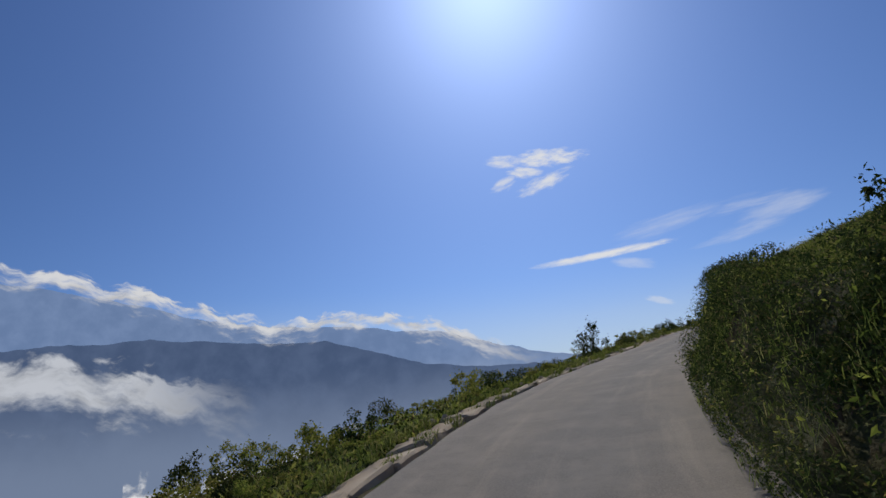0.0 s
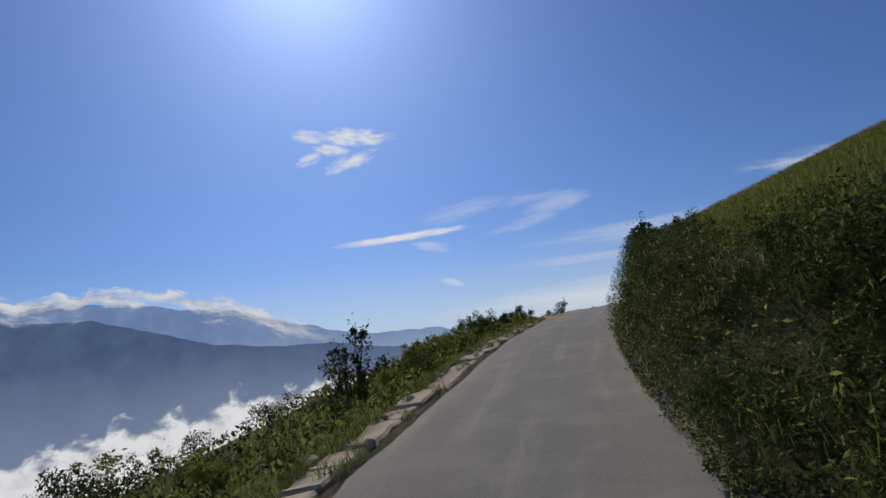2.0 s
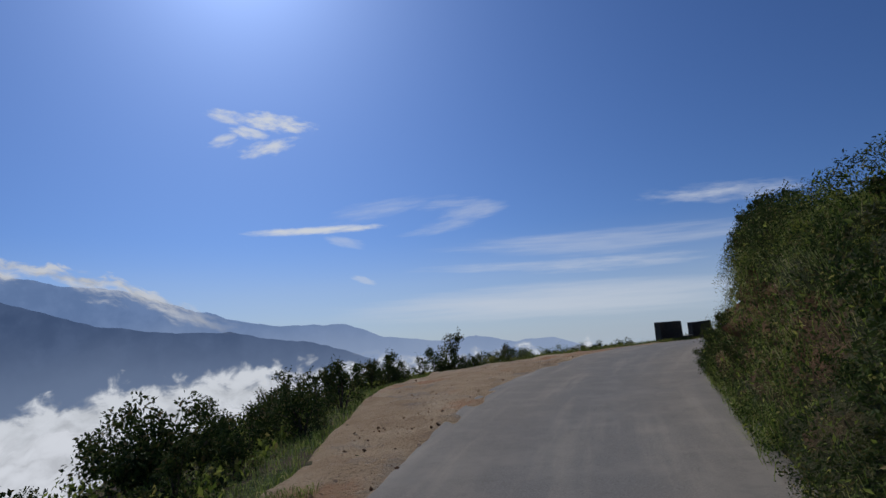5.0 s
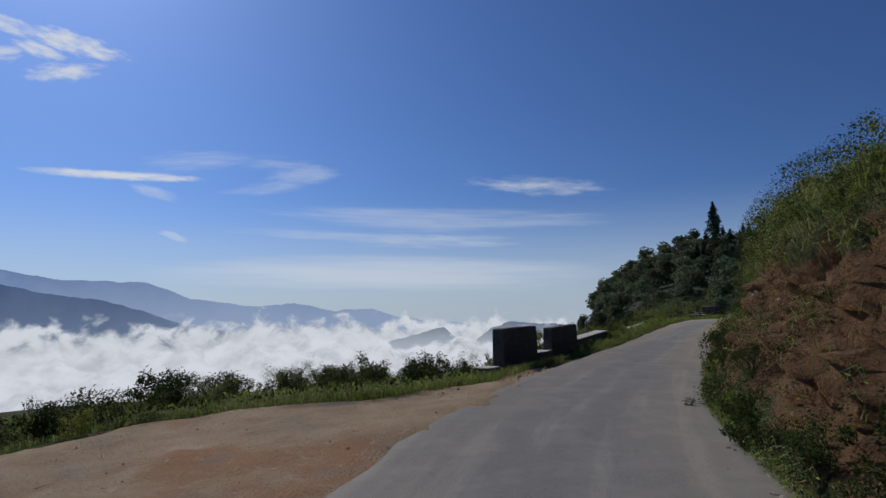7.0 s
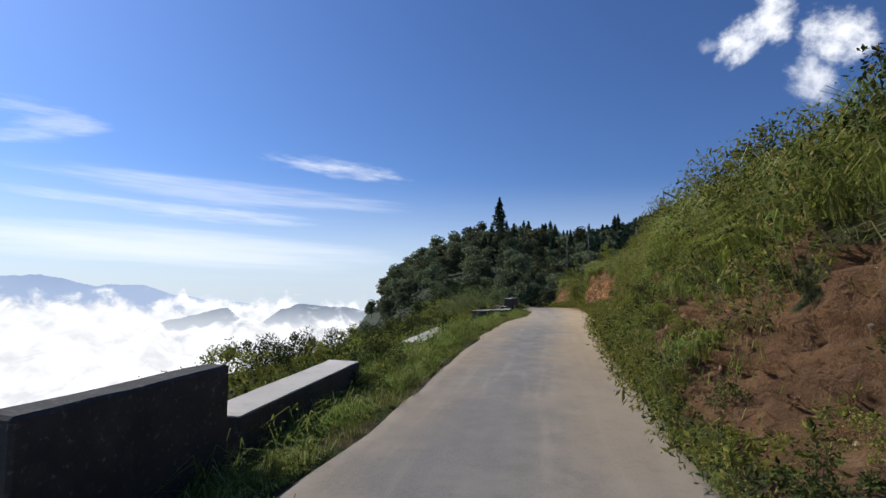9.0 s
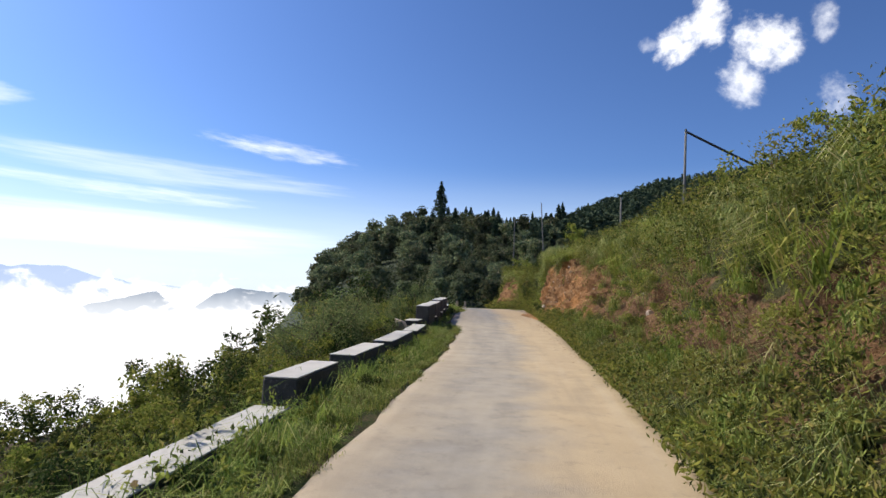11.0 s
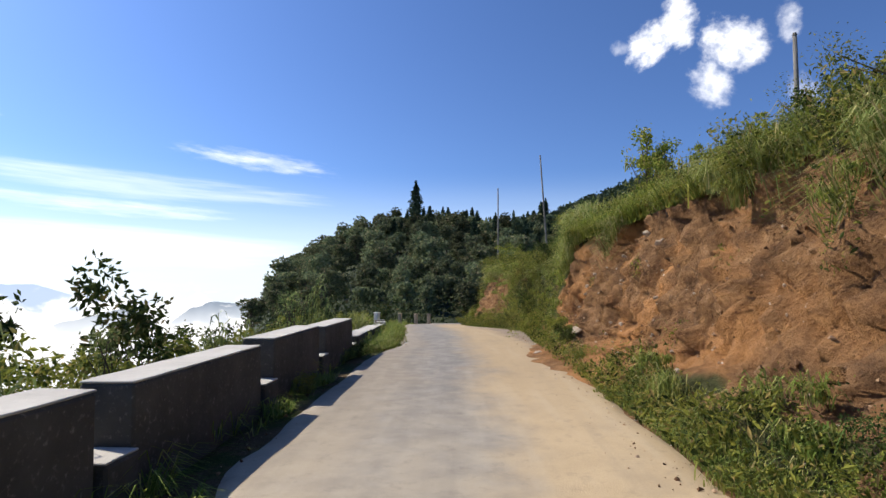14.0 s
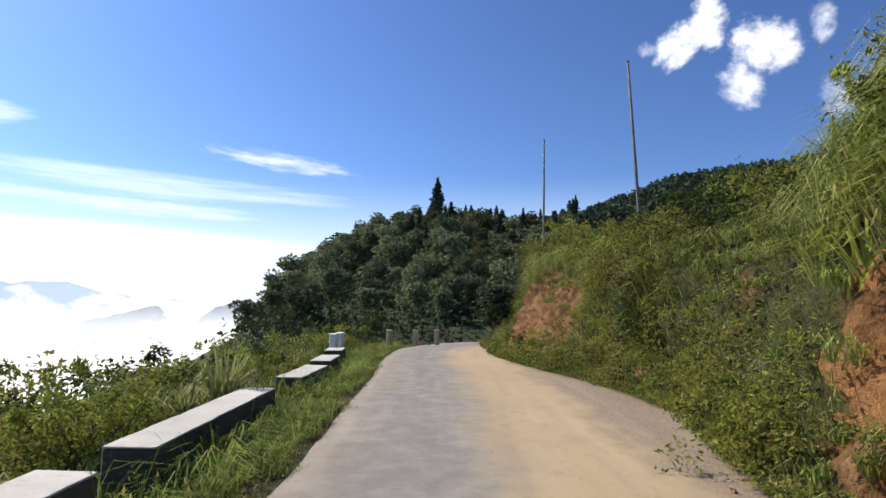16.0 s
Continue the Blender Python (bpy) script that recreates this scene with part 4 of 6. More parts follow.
HIDE = Matrix.Translation((20, -6, -30))
GREEN_SHRUB = "leafy dark green wayside shrub with thin stems"
LIGHT_SHRUB = "yellow-green leafy shrub in sunlight"
SHRUBS = [shrub(11, GREEN_SHRUB, LEAF, 1700, 0.068), shrub(12, GREEN_SHRUB, LEAF, 1800, 0.062, 0.85, 0.8, 12), shrub(13, GREEN_SHRUB, LEAF, 1500, 0.08, 0.6, 1.15, 10, 0.38),
          shrub(14, LIGHT_SHRUB, LEAF_LIGHT, 1700, 0.072, 0.7, 1.0, 12, 0.42), shrub(15, "tall sparse shrub with upright leafy stems", LEAF, 1100, 0.074, 0.5, 1.5, 11, 0.4),
          shrub(16, LIGHT_SHRUB, LEAF_LIGHT, 1800, 0.064, 0.8, 0.75, 12),
          shrub(17, "grey-green fine-leaved shrub behind the parapet", LEAF_MID, 4600, 0.034, 0.7, 1.0, 22, 0.42), shrub(18, "tall sparse shrub with upright leafy stems", LEAF_MID, 1700, 0.050, 0.55, 1.2, 20, 0.4),
          shrub(19, "slender yellow-green sapling on the crest of the bank", LEAF_LIGHT, 2600, 0.062, 0.42, 1.5, 20, 0.45)]
USED = set()


def plant(kind, s, lat, scale, dz=0.0, group="", turn=None, tall=1.0):
    p = spot(s, lat, float(ground_up(s, lat)) + dz)
    m = pose(*p, RNG.uniform(-7, 7), RNG.uniform(-7, 7), RNG.uniform(0, 360) if turn is None else turn) @ Matrix.Diagonal((scale, scale, scale * tall, 1))
    src = SHRUBS[kind]
    if kind in USED:
        ob = copy_thing(src, m)
    else:
        USED.add(kind)
        ob = src
    ob.matrix_basis = m
    return tagged(ob, group=group)


def slid(s, lat):
    """True on the bare face of the collapsed stretch of the bank."""
    u = (lat - FOOT(s)) / FACE(s)
    return lat > 0 and (94 < s < 107.5 or 117.5 < s < 125) and 0.28 < u < 0.92 and float(bareness(s, u)) > 0.5


def stretch(n, s0, s1, lat, lat_spread, kinds, lo, hi, group, dz=0.0, tall=1.0):
    """Shrubs strewn along a stretch of the road at an offset that may change with its length."""
    for s in np.sort(RNG.uniform(s0, s1, n)):
        off = (lat(s) if callable(lat) else lat) + RNG.normal(0, lat_spread)
        if not slid(s, off):
            plant(int(RNG.choice(kinds)), s, off, RNG.uniform(lo, hi), dz, group, tall=tall)


THICKET = {}


def thicket(n, s0, s1, lat, spread, kinds, lo, hi, name, dz=0.0):
    """Shrubs too many to pick apart, grown into one thicket by name and leaf."""
    for s in RNG.uniform(s0, s1, n):
        off = lat(s) + RNG.normal(0, spread)
        if slid(s, off):
            continue
        k = int(RNG.choice(kinds))
        me = SHRUBS[k].children[1].data
        co = np.empty(len(me.vertices) * 3)
        me.vertices.foreach_get("co", co)
        a, sc = RNG.uniform(0, 6.28), RNG.uniform(lo, hi)
        c, d = math.cos(a) * sc, math.sin(a) * sc
        leaf = co.reshape(-1, 4, 3)
        leaf = leaf[RNG.random(len(leaf)) < (0.45 if len(leaf) < 1900 else 0.3)]
        mid = leaf.mean(1, keepdims=True)
        v = (mid + (leaf - mid) * 1.25).reshape(-1, 3) @ np.array([[c, d, 0], [-d, c, 0], [0, 0, sc * RNG.uniform(0.8, 1.15)]])
        THICKET.setdefault((name, me.materials[0].name), []).append(v + spot(s, off, float(ground_up(s, off)) + dz))


OUTER = "shrubs on the outer verge"
stretch(34, -6, 31, lambda s: LEFT_EDGE(s) - 2.0, 0.4, (0, 1, 3, 3, 5), 0.25, 0.48, OUTER)
stretch(22, 33, 51, lambda s: SAND_EDGE(s) - 1.3, 0.4, (0, 1, 2, 4), 0.5, 0.9, OUTER)
stretch(12, 51, 58, lambda s: -8.6, 0.5, (0, 6, 1), 0.6, 0.95, OUTER)
stretch(14, 62, 82, lambda s: -3.7, 0.3, (0, 1, 3, 5), 0.3, 0.55, OUTER)
stretch(32, 82, 126, lambda s: -3.9, 0.3, (0, 1, 3, 4, 5), 0.55, 1.0, OUTER)
stretch(30, 62, 124, lambda s: -2.3, 0.12, (1, 5, 3), 0.2, 0.45, OUTER)
for s, lat, k, sc in ((65.6, -2.9, 1, 0.55), (66.6, -2.8, 1, 0.7), (67.4, -3.0, 5, 0.6), (73.5, -3.0, 0, 0.6), (86.2, -4.3, 7, 1.6), (84.6, -4.4, 7, 1.35), (87.8, -4.5, 6, 1.5),
                      (84.6, -4.5, 6, 1.6), (86.2, -4.7, 6, 1.75), (87.8, -4.7, 6, 1.5), (83.0, -4.5, 6, 1.25), (89.6, -4.8, 6, 1.6), (108.8, -3.7, 3, 0.85), (93.0, -4.4, 6, 1.5), (97.5, -4.6, 7, 1.2), (101.5, -4.6, 6, 0.95), (109.5, -4.0, 3, 0.9), (106.0, -4.5, 7, 1.6), (22.0, -4.6, 4, 1.15), (21.6, -4.7, 4, 0.9), (48.9, -9.0, 2, 1.3), (48.2, -9.2, 0, 1.2)):
    plant(k, s, lat, sc, 0, OUTER)
BANKS = "shrubs on the cut bank"
stretch(22, 36, 62, lambda s: FOOT(s) + 0.1, 0.1, (0, 1, 2), 0.3, 0.5, BANKS)
stretch(30, 62, 101, lambda s: FOOT(s) + FACE(s) * 1.08, 0.3, (0, 1, 3, 5), 0.5, 0.9, BANKS)
stretch(14, 102, 130, lambda s: FOOT(s) + FACE(s) * 1.08, 0.3, (1, 3, 5), 0.3, 0.5, BANKS)
stretch(30, 62, 96, lambda s: FOOT(s) + FACE(s) * RNG.uniform(0.12, 0.9), 0.1, (0, 1, 3, 5), 0.3, 0.55, BANKS, -0.05)
stretch(12, 94, 109, lambda s: FOOT(s) + FACE(s) * RNG.uniform(0.7, 1.0), 0.1, (3, 5, 3), 0.35, 0.7, BANKS, -0.05)
for s, lat, k, sc in ((22.6, 1.75, 4, 0.82), (22.9, 1.85, 4, 0.7), (114.0, 3.75, 0, 1.0), (114.5, 3.9, 1, 0.9), (57.2, 2.9, 0, 0.8), (58.4, 2.95, 3, 0.75), (59.6, 2.95, 0, 0.8), (60.8, 3.1, 1, 0.9), (52.6, 2.9, 5, 0.5), (54.2, 2.9, 0, 0.5), (103.6, 2.6, 0, 0.6), (105.3, 2.75, 3, 0.62), (105.7, 2.85, 5, 0.6), (57.6, 1.75, 1, 0.62), (58.3, 1.8, 0, 0.6), (102.9, 4.45, 8, 1.45), (102.6, 4.6, 8, 1.15), (101.6, 4.3, 3, 0.6), (108.4, 4.2, 3, 0.9), (107.6, 4.1, 0, 1.0), (113.2, 4.6, 0, 1.1), (114.4, 4.8, 1, 1.0), (116.0, 4.4, 0, 0.9), (93.6, 4.5, 0, 1.0), (92.6, 4.4, 1, 0.9), (97.0, 4.6, 6, 1.1), (95.6, 4.6, 6, 1.2)):
    plant(k, s, lat, sc, -0.1, BANKS)
thicket(80, -7, 33, lambda s: LEFT_EDGE(s) - 2.6, 0.7, (0, 1, 3, 5), 0.42, 0.78, "outer", -0.05)
thicket(44, -3, 20, lambda s: LEFT_EDGE(s) - 6.6, 0.9, (0, 1, 3), 0.6, 1.0, "outer")
thicket(60, -7, 34, lambda s: LEFT_EDGE(s) - 4.6, 0.8, (0, 1, 3, 5), 0.45, 0.75, "outer")
thicket(36, 32, 51, lambda s: SAND_EDGE(s) - 2.4, 0.7, (0, 1, 2), 0.6, 1.0, "outer")
thicket(34, 49, 58.5, lambda s: -8.9, 0.7, (0, 1, 6, 5), 0.4, 0.75, "outer", -0.05)
stretch(9, 54.5, 60, lambda s: -6.0, 0.7, (0, 1, 6), 0.6, 0.95, OUTER)
thicket(24, 54.5, 61, lambda s: -6.4, 0.9, (0, 1, 6), 0.5, 0.9, "outer", -0.05)
thicket(24, 54, 59, lambda s: -5.6, 0.8, (1, 5, 3), 0.3, 0.55, "outer", -0.05)
thicket(70, 80, 118, lambda s: -3.9, 0.45, (3, 5, 3, 1), 0.4, 0.75, "outer", -0.05)
thicket(60, 62, 92, lambda s: -3.3, 0.45, (3, 5, 3, 1), 0.28, 0.5, "outer", -0.05)
thicket(26, 62, 82, lambda s: -5.2, 0.9, (0, 1, 3, 5), 0.4, 0.75, "outer")
thicket(56, 82, 130, lambda s: -5.6, 0.9, (5, 7, 6, 3), 0.8, 1.3, "outer")
thicket(46, 66, 90, lambda s: -7.6, 1.4, (0, 1, 3, 5), 0.5, 0.95, "outer")
thicket(50, 64, 84, lambda s: -4.3, 0.7, (3, 5, 3, 1), 0.35, 0.62, "outer", -0.05)
thicket(50, 88, 132, lambda s: -9.0, 1.6, (0, 1, 2, 3), 1.2, 2.2, "outer")
stretch(16, 37, 47, lambda s: FOOT(s) + FACE(s) * 1.05, 0.12, (0, 1, 1, 2), 0.5, 0.8, BANKS, -0.1)
stretch(30, -4, 33, lambda s: FOOT(s) + FACE(s) * RNG.uniform(0.35, 1.0), 0.05, (0, 1, 2, 5, 1), 0.4, 0.68, BANKS, -0.12)
thicket(60, -7, 34, lambda s: FOOT(s) + FACE(s) * 1.0, 0.25, (0, 1, 2), 0.3, 0.5, "bank")
thicket(90, -7, 33, lambda s: FOOT(s) + FACE(s) * 0.45, 0.22, (0, 1, 2), 0.35, 0.6, "bank", -0.1)
thicket(80, 33, 62, lambda s: FOOT(s) + FACE(s) * 0.92, 0.16, (0, 1, 3, 5), 0.2, 0.42, "bank")
thicket(70, 62, 132, lambda s: FOOT(s) + FACE(s) * RNG.uniform(0.5, 1.1), 0.1, (0, 1, 3, 5), 0.3, 0.65, "bank", -0.05)
thicket(50, 62, 96, lambda s: FOOT(s) + FACE(s) * RNG.uniform(0.08, 0.75), 0.1, (0, 1, 3, 5), 0.16, 0.36, "bank", -0.05)
thicket(60, 60, 128, lambda s: FOOT(s) + RNG.uniform(0.0, 0.45), 0.05, (3, 5, 1), 0.16, 0.34, "bank", -0.05)
thicket(60, 62, 132, lambda s: FOOT(s) + FACE(s) * 1.9, 0.8, (0, 2, 3), 0.7, 1.3, "bank")
thicket(26, 108, 124, lambda s: FOOT(s) + FACE(s) * RNG.uniform(0.0, 0.5), 0.2, (0, 3, 5), 0.4, 0.8, "bank")


def stuff(name, label, category, v, f, material):
    return tagged(new(name, from_arrays(name, v, f, material)), label, category, kind="stuff")


def face_points(n, s0, s1, u0, u1, rng, keep=None):
    """Random places on the bank between two shares of its face."""
    s, u = rng.uniform(s0, s1, n), rng.uniform(u0, u1, n)
    if keep is not None:
        k = keep(s, u)
        s, u = s[k], u[k]
    lat = FOOT(s) + u * FACE(s)
    up = right_up(s, lat)
    t = np.interp(s, LEN, TAN[:, 0]), np.interp(s, LEN, TAN[:, 1])
    toward = np.stack([-t[1], t[0], np.zeros(len(s))], 1)
    return spot(s, lat - 0.05, up), toward, s, u


for (where, leaf), parts in THICKET.items():
    v = np.concatenate(parts)
    stuff(f"{where}_thicket", "tangled thicket of leafy shrubs beside the road", "thicket", v, np.arange(len(v)).reshape(-1, 4), bpy.data.materials[leaf])


def clumpy(s, u, size=0.5, seed=0.0):
    """Uneven growth: a number about 0.5 that swells and thins along the bank."""
    return np.array([0.5 + 0.6 * noise.noise(Vector((a / size, b * 2.6 / size, seed))) for a, b in zip(s, u)])


def cover(s, u):
    """How far growth rises above nothing at each place: tufts and mounds with bare soil between them."""
    g = 0.35 * clumpy(s, u, 1.5, 4.0) + 0.35 * clumpy(s, u, 0.7, 5.0) + 0.34 * clumpy(s, u, 0.36, 6.0) + 0.10 * (clumpy(s, u, 0.15, 8.0) - 0.5)
    g = 0.52 + np.interp(s, (30, 40, 60, 66), (2.3, 2.0, 1.7, 2.1)) * (g - 0.52)
    return g - 0.30 - np.interp(s, (92, 96, 106, 109, 116, 119, 124, 127), (0.40, 0.62, 0.62, 0.40, 0.40, 0.7, 0.7, 0.4)) * bareness(s, u) + 0.08 * np.clip((u - 0.7) * 3, 0, 1) + 0.2 * np.clip((0.14 - u) * 8, 0, 1)


def mounds(n, s0, s1, u0, u1, high, size, narrow):
    """Leaves heaped into rounded tufts, thickest on their outer skin."""
    p, tw, s, u = face_points(n, s0, s1, u0, u1, RNG)
    c = cover(s, u)
    k = c > 0.012 * RNG.random(len(c))
    p, tw, s, u, c = p[k], tw[k], s[k], u[k], c[k]
    out = unit(tw * 0.75 + np.array([0, 0, 0.55]))
    lift = np.clip(np.clip(c, 0, 1) / 0.30, 0.06, np.interp(s, (40, 60), (1.05, 1.5))) * high * np.interp(s, (30, 40), (1.0, 0.85)) * (1 + np.clip((u - 0.65) * 2.2, 0, 0.6) * np.clip((s - 60) / 5, 0, 1))
    lift = lift * np.where(s < 60, np.clip(0.2 + u * 4, 0.2, 1), 1)
    size = size * (0.45 + 0.9 * RNG.random(len(c)) ** 2)
    return leaves(p + out * (lift * RNG.random(len(c)) ** 0.5)[:, None] + RNG.normal(0, 0.025, (len(c), 3)), size, RNG, out * 0.35, narrow, 0.1)


v, f = mounds(330000, -6, 60, 0.0, 1.3, 0.56, 0.036, 0.36)
stuff("bank_undergrowth", "dense leafy undergrowth covering the cut bank", "undergrowth", v, f, LEAF)
v, f = mounds(110000, 60, 130, 0.0, 1.3, 0.46, 0.066, 0.42)
stuff("bank_undergrowth", "leafy green undergrowth on the cut bank", "undergrowth", v, f, LEAF)
p, tw, s, u = face_points(13000, -6, 40, 0.05, 1.25, RNG, lambda s, u: clumpy(s, u, 0.7, 61.0) > 0.5)
v, f = blades(p + tw * 0.2, 0.17, 0.006, RNG, 0.5, 0.3, tw * 0.5)
stuff("hanging_grass", "thin grass hanging among the leaves of the bank", "grass", v, f, GRASS)
p, tw, s, u = face_points(120000, -6, 62, 1.05, 7.8, RNG)
v, f = blades(p, 0.30, 0.014, RNG, 0.5, 0.5)
stuff("crest_grass", "rough grass on the slope above the bank", "grass", v, f, GRASS)
v, f = mounds(220000, 60, 130, 0.0, 1.3, 0.54, 0.072, 0.34)
stuff("bank_weeds", "sunlit yellow-green weeds on the cut bank", "weeds", v, f, LEAF_LIGHT)
v, f = mounds(42000, -6, 60, 0.0, 1.3, 0.50, 0.042, 0.42)
stuff("bank_herbs", "yellowish leafy herbs among the undergrowth", "weeds", v, f, LEAF_LIGHT)
p, tw, s, u = face_points(56000, 34, 130, 0.0, 1.4, RNG, lambda s, u: (cover(s, u) > np.where(u > 0.7, 0.02, 0.08)) & (clumpy(s, u, 0.8, 51.0) > 0.42))
v, f = blades(p, np.where(u > 0.75, np.where(s > 62, 0.5, 0.26), np.where(s > 62, 0.36, 0.2)), np.where(u > 0.75, 0.012, 0.009), RNG, 0.5, 0.65, tw * 0.9)
stuff("bank_reeds", "long arching reed grass hanging over the bank", "grass", v, f, REED)
# reed clumps that hang over the edge of the face, tall grass on top, and coarse grass between road and parapet
s0 = np.r_[RNG.uniform(38, 128, 190), RNG.uniform(94, 108, 30)]
u0 = np.r_[RNG.uniform(0.66, 1.05, 130), RNG.uniform(0.2, 0.66, 40), RNG.uniform(0.65, 0.95, 50)]
k = (u0 > np.where((s0 > 94) & (s0 < 107.5), 0.92, 0.66)) | (cover(s0, u0) > 0.02)
s0, u0 = s0[k], u0[k]
far = np.repeat(np.interp(s0, (38, 60, 66, 94, 98, 108, 112), (0.26, 0.3, 0.6, 0.65, 0.75, 0.7, 0.6)) * np.where(u0 > 0.66, 1.0, 0.6) * RNG.uniform(0.5, 1.25, len(s0)), 64)
s, u = np.repeat(s0, 64) + RNG.normal(0, 0.09, len(far)), np.repeat(u0, 64) + RNG.normal(0, 0.03, len(far))
lat = FOOT(s) + u * FACE(s)
tw = np.stack([-np.interp(s, LEN, TAN[:, 1]), np.interp(s, LEN, TAN[:, 0]), 0 * s], 1)
v, f = blades(spot(s, lat - 0.1, right_up(s, lat)), far, 0.013, RNG, 0.55, 0.85, tw * 0.6)
stuff("reed_clumps", "arching clumps of pale reed grass on the bank", "grass", v, f, REED)


def tussocks(s0, lat0, up0, length, count, width, drift=None, spread=0.07):
    """Tufts of long narrow blades that rise from one root and bow over on all sides."""
    n = len(s0)
    rep = np.repeat(np.arange(n), count)
    m = len(rep)
    base = spot(s0, lat0, up0)[rep] + RNG.normal(0, 1, (m, 3)) * np.array([spread, spread, 0.02])
    az = RNG.uniform(0, 2 * np.pi, m)
    out = np.stack([np.cos(az), np.sin(az), 0 * az], 1)
    if drift is not None:
        out = unit(out + drift[rep])
    side = np.stack([-out[:, 1], out[:, 0], 0 * az], 1)
    L = (length[rep] * RNG.uniform(0.5, 1.2, m))[:, None]
    bow = RNG.uniform(0.25, 1.0, (m, 1))
    rise = np.array([0, 0, 1.0])
    w = (width * RNG.uniform(0.6, 1.2, m))[:, None] / 2
    a = base + L * (0.36 * rise + 0.12 * bow * out)
    b = base + L * ((0.62 - 0.16 * bow) * rise + 0.36 * bow * out)
    c = base + L * ((0.76 - 0.66 * bow) * rise + (0.62 * bow) * out)
    v = np.stack([base - side * w * 0.6, base + side * w * 0.6, a + side * w, a - side * w, b + side * w * 0.85, b - side * w * 0.85, c], 1).reshape(-1, 3)
    i = np.arange(m)[:, None] * 7
    return v, (i + np.array([0, 1, 2, 3])).tolist() + (i + np.array([3, 2, 4, 5])).tolist() + (i + np.array([5, 4, 6])).tolist()


def road_ward(s):
    return np.stack([-np.interp(s, LEN, TAN[:, 1]), np.interp(s, LEN, TAN[:, 0]), 0 * s], 1)


# long grass that hangs from the crest, and smaller tufts that hold on to the face
for name, words, n, s_lo, s_hi, u_lo, u_hi, l_lo, l_hi, count, mat in (
        ("crest_tussocks", "long pale grass tussocks hanging from the crest", 250, 60, 127, 0.78, 1.12, 0.6, 1.2, 80, REED),
        ("crest_tussocks", "green grass tussocks hanging from the crest", 150, 60, 127, 0.74, 1.25, 0.5, 0.95, 80, GRASS),
        ("crest_tussocks", "dry-tipped grass tussocks on the crest", 70, 40, 62, 0.85, 1.15, 0.3, 0.6, 70, REED),
        ("crest_canes", "tall pale canes and reeds crowding the crest", 34, 105.6, 109.2, 0.74, 1.2, 1.2, 1.7, 110, REED),
        ("crest_canes", "tall green canes on the crest", 26, 96, 104.5, 0.95, 1.3, 0.8, 1.3, 110, GRASS),
        ("apron_tussocks", "bright green grass tufts along the foot of the bank", 420, 68, 126, 0.0, 0.36, 0.16, 0.36, 60, GRASS),
        ("face_tussocks", "small grass tussocks clinging to the soil face", 520, 62, 126, 0.15, 0.80, 0.22, 0.55, 60, GRASS)):
    s0, u0 = RNG.uniform(s_lo, s_hi, n), RNG.uniform(u_lo, u_hi, n)
    k = np.where((s0 > 95) & (s0 < 107), u0 > 0.92, u0 > 0.74) | (cover(s0, u0) > 0.0)
    s0, u0 = s0[k], u0[k]
    lat0 = FOOT(s0) + u0 * FACE(s0)
    v, f = tussocks(s0, lat0 - 0.1, right_up(s0, lat0) - 0.03, RNG.uniform(l_lo, l_hi, len(s0)) * np.interp(s0, (108.6, 109.8), (1.0, 0.5)), count, 0.016, road_ward(s0) * 0.55)
    stuff(name, words, "grass", v, f, mat)
s0 = np.r_[RNG.uniform(62, 93, 190), RNG.uniform(104, 125, 130)]
lat0 = LEFT_EDGE(s0) - 0.12 - RNG.uniform(0, 0.85, len(s0))
far = RNG.uniform(0.22, 0.52, len(s0)) * np.interp(LEFT_EDGE(s0) - lat0, (0.1, 0.6), (0.55, 1.1))
for name, words, pick, mat in (("parapet_tufts", "rank green tufts growing against the parapet", np.arange(len(s0)) % 3 > 0, GRASS), ("parapet_tufts", "dry pale tufts growing against the parapet", np.arange(len(s0)) % 3 == 0, REED)):
    v, f = tussocks(s0[pick], lat0[pick], left_up(s0[pick], lat0[pick]) - 0.02, far[pick], 70, 0.012)
    stuff(name, words, "grass", v, f, mat)
s0 = np.r_[RNG.uniform(60, 93, 150), RNG.uniform(104, 126, 110)]
lat0 = LEFT_EDGE(s0) + RNG.normal(-0.08, 0.09, len(s0))
v, f = tussocks(s0, lat0, np.full(len(s0), 0.0), RNG.uniform(0.10, 0.24, len(s0)), 46, 0.009)
stuff("edge_tufts", "low grass tufts creeping over the road edge", "grass", v, f, GRASS)
s0 = np.r_[111.4, 111.9, 110.9, RNG.uniform(84, 124, 46)]
lat0 = np.r_[-3.25, -3.5, -3.6, RNG.uniform(-4.4, -3.2, 46)]
v, f = tussocks(s0, lat0, left_up(s0, lat0) - 0.02, np.r_[1.9, 1.5, 1.3, RNG.uniform(0.6, 1.1, 46)], 130, 0.030)
stuff("verge_tussocks", "broad arching grass tussocks behind the parapet", "grass", v, f, REED)
s0, u0 = np.r_[RNG.uniform(102.5, 109, 46), RNG.uniform(62, 102, 60), RNG.uniform(110, 126, 24)], RNG.uniform(0.62, 1.1, 130)
u0 = np.where((s0 > 94) & (s0 < 107.5), 0.9 + 0.3 * (u0 - 0.62), u0)
s, u = np.repeat(s0, 40) + RNG.normal(0, 0.10, 130 * 40), np.repeat(u0, 40) + RNG.normal(0, 0.03, 130 * 40)
lat = FOOT(s) + u * FACE(s)
tw = np.stack([-np.interp(s, LEN, TAN[:, 1]), np.interp(s, LEN, TAN[:, 0]), 0 * s], 1)
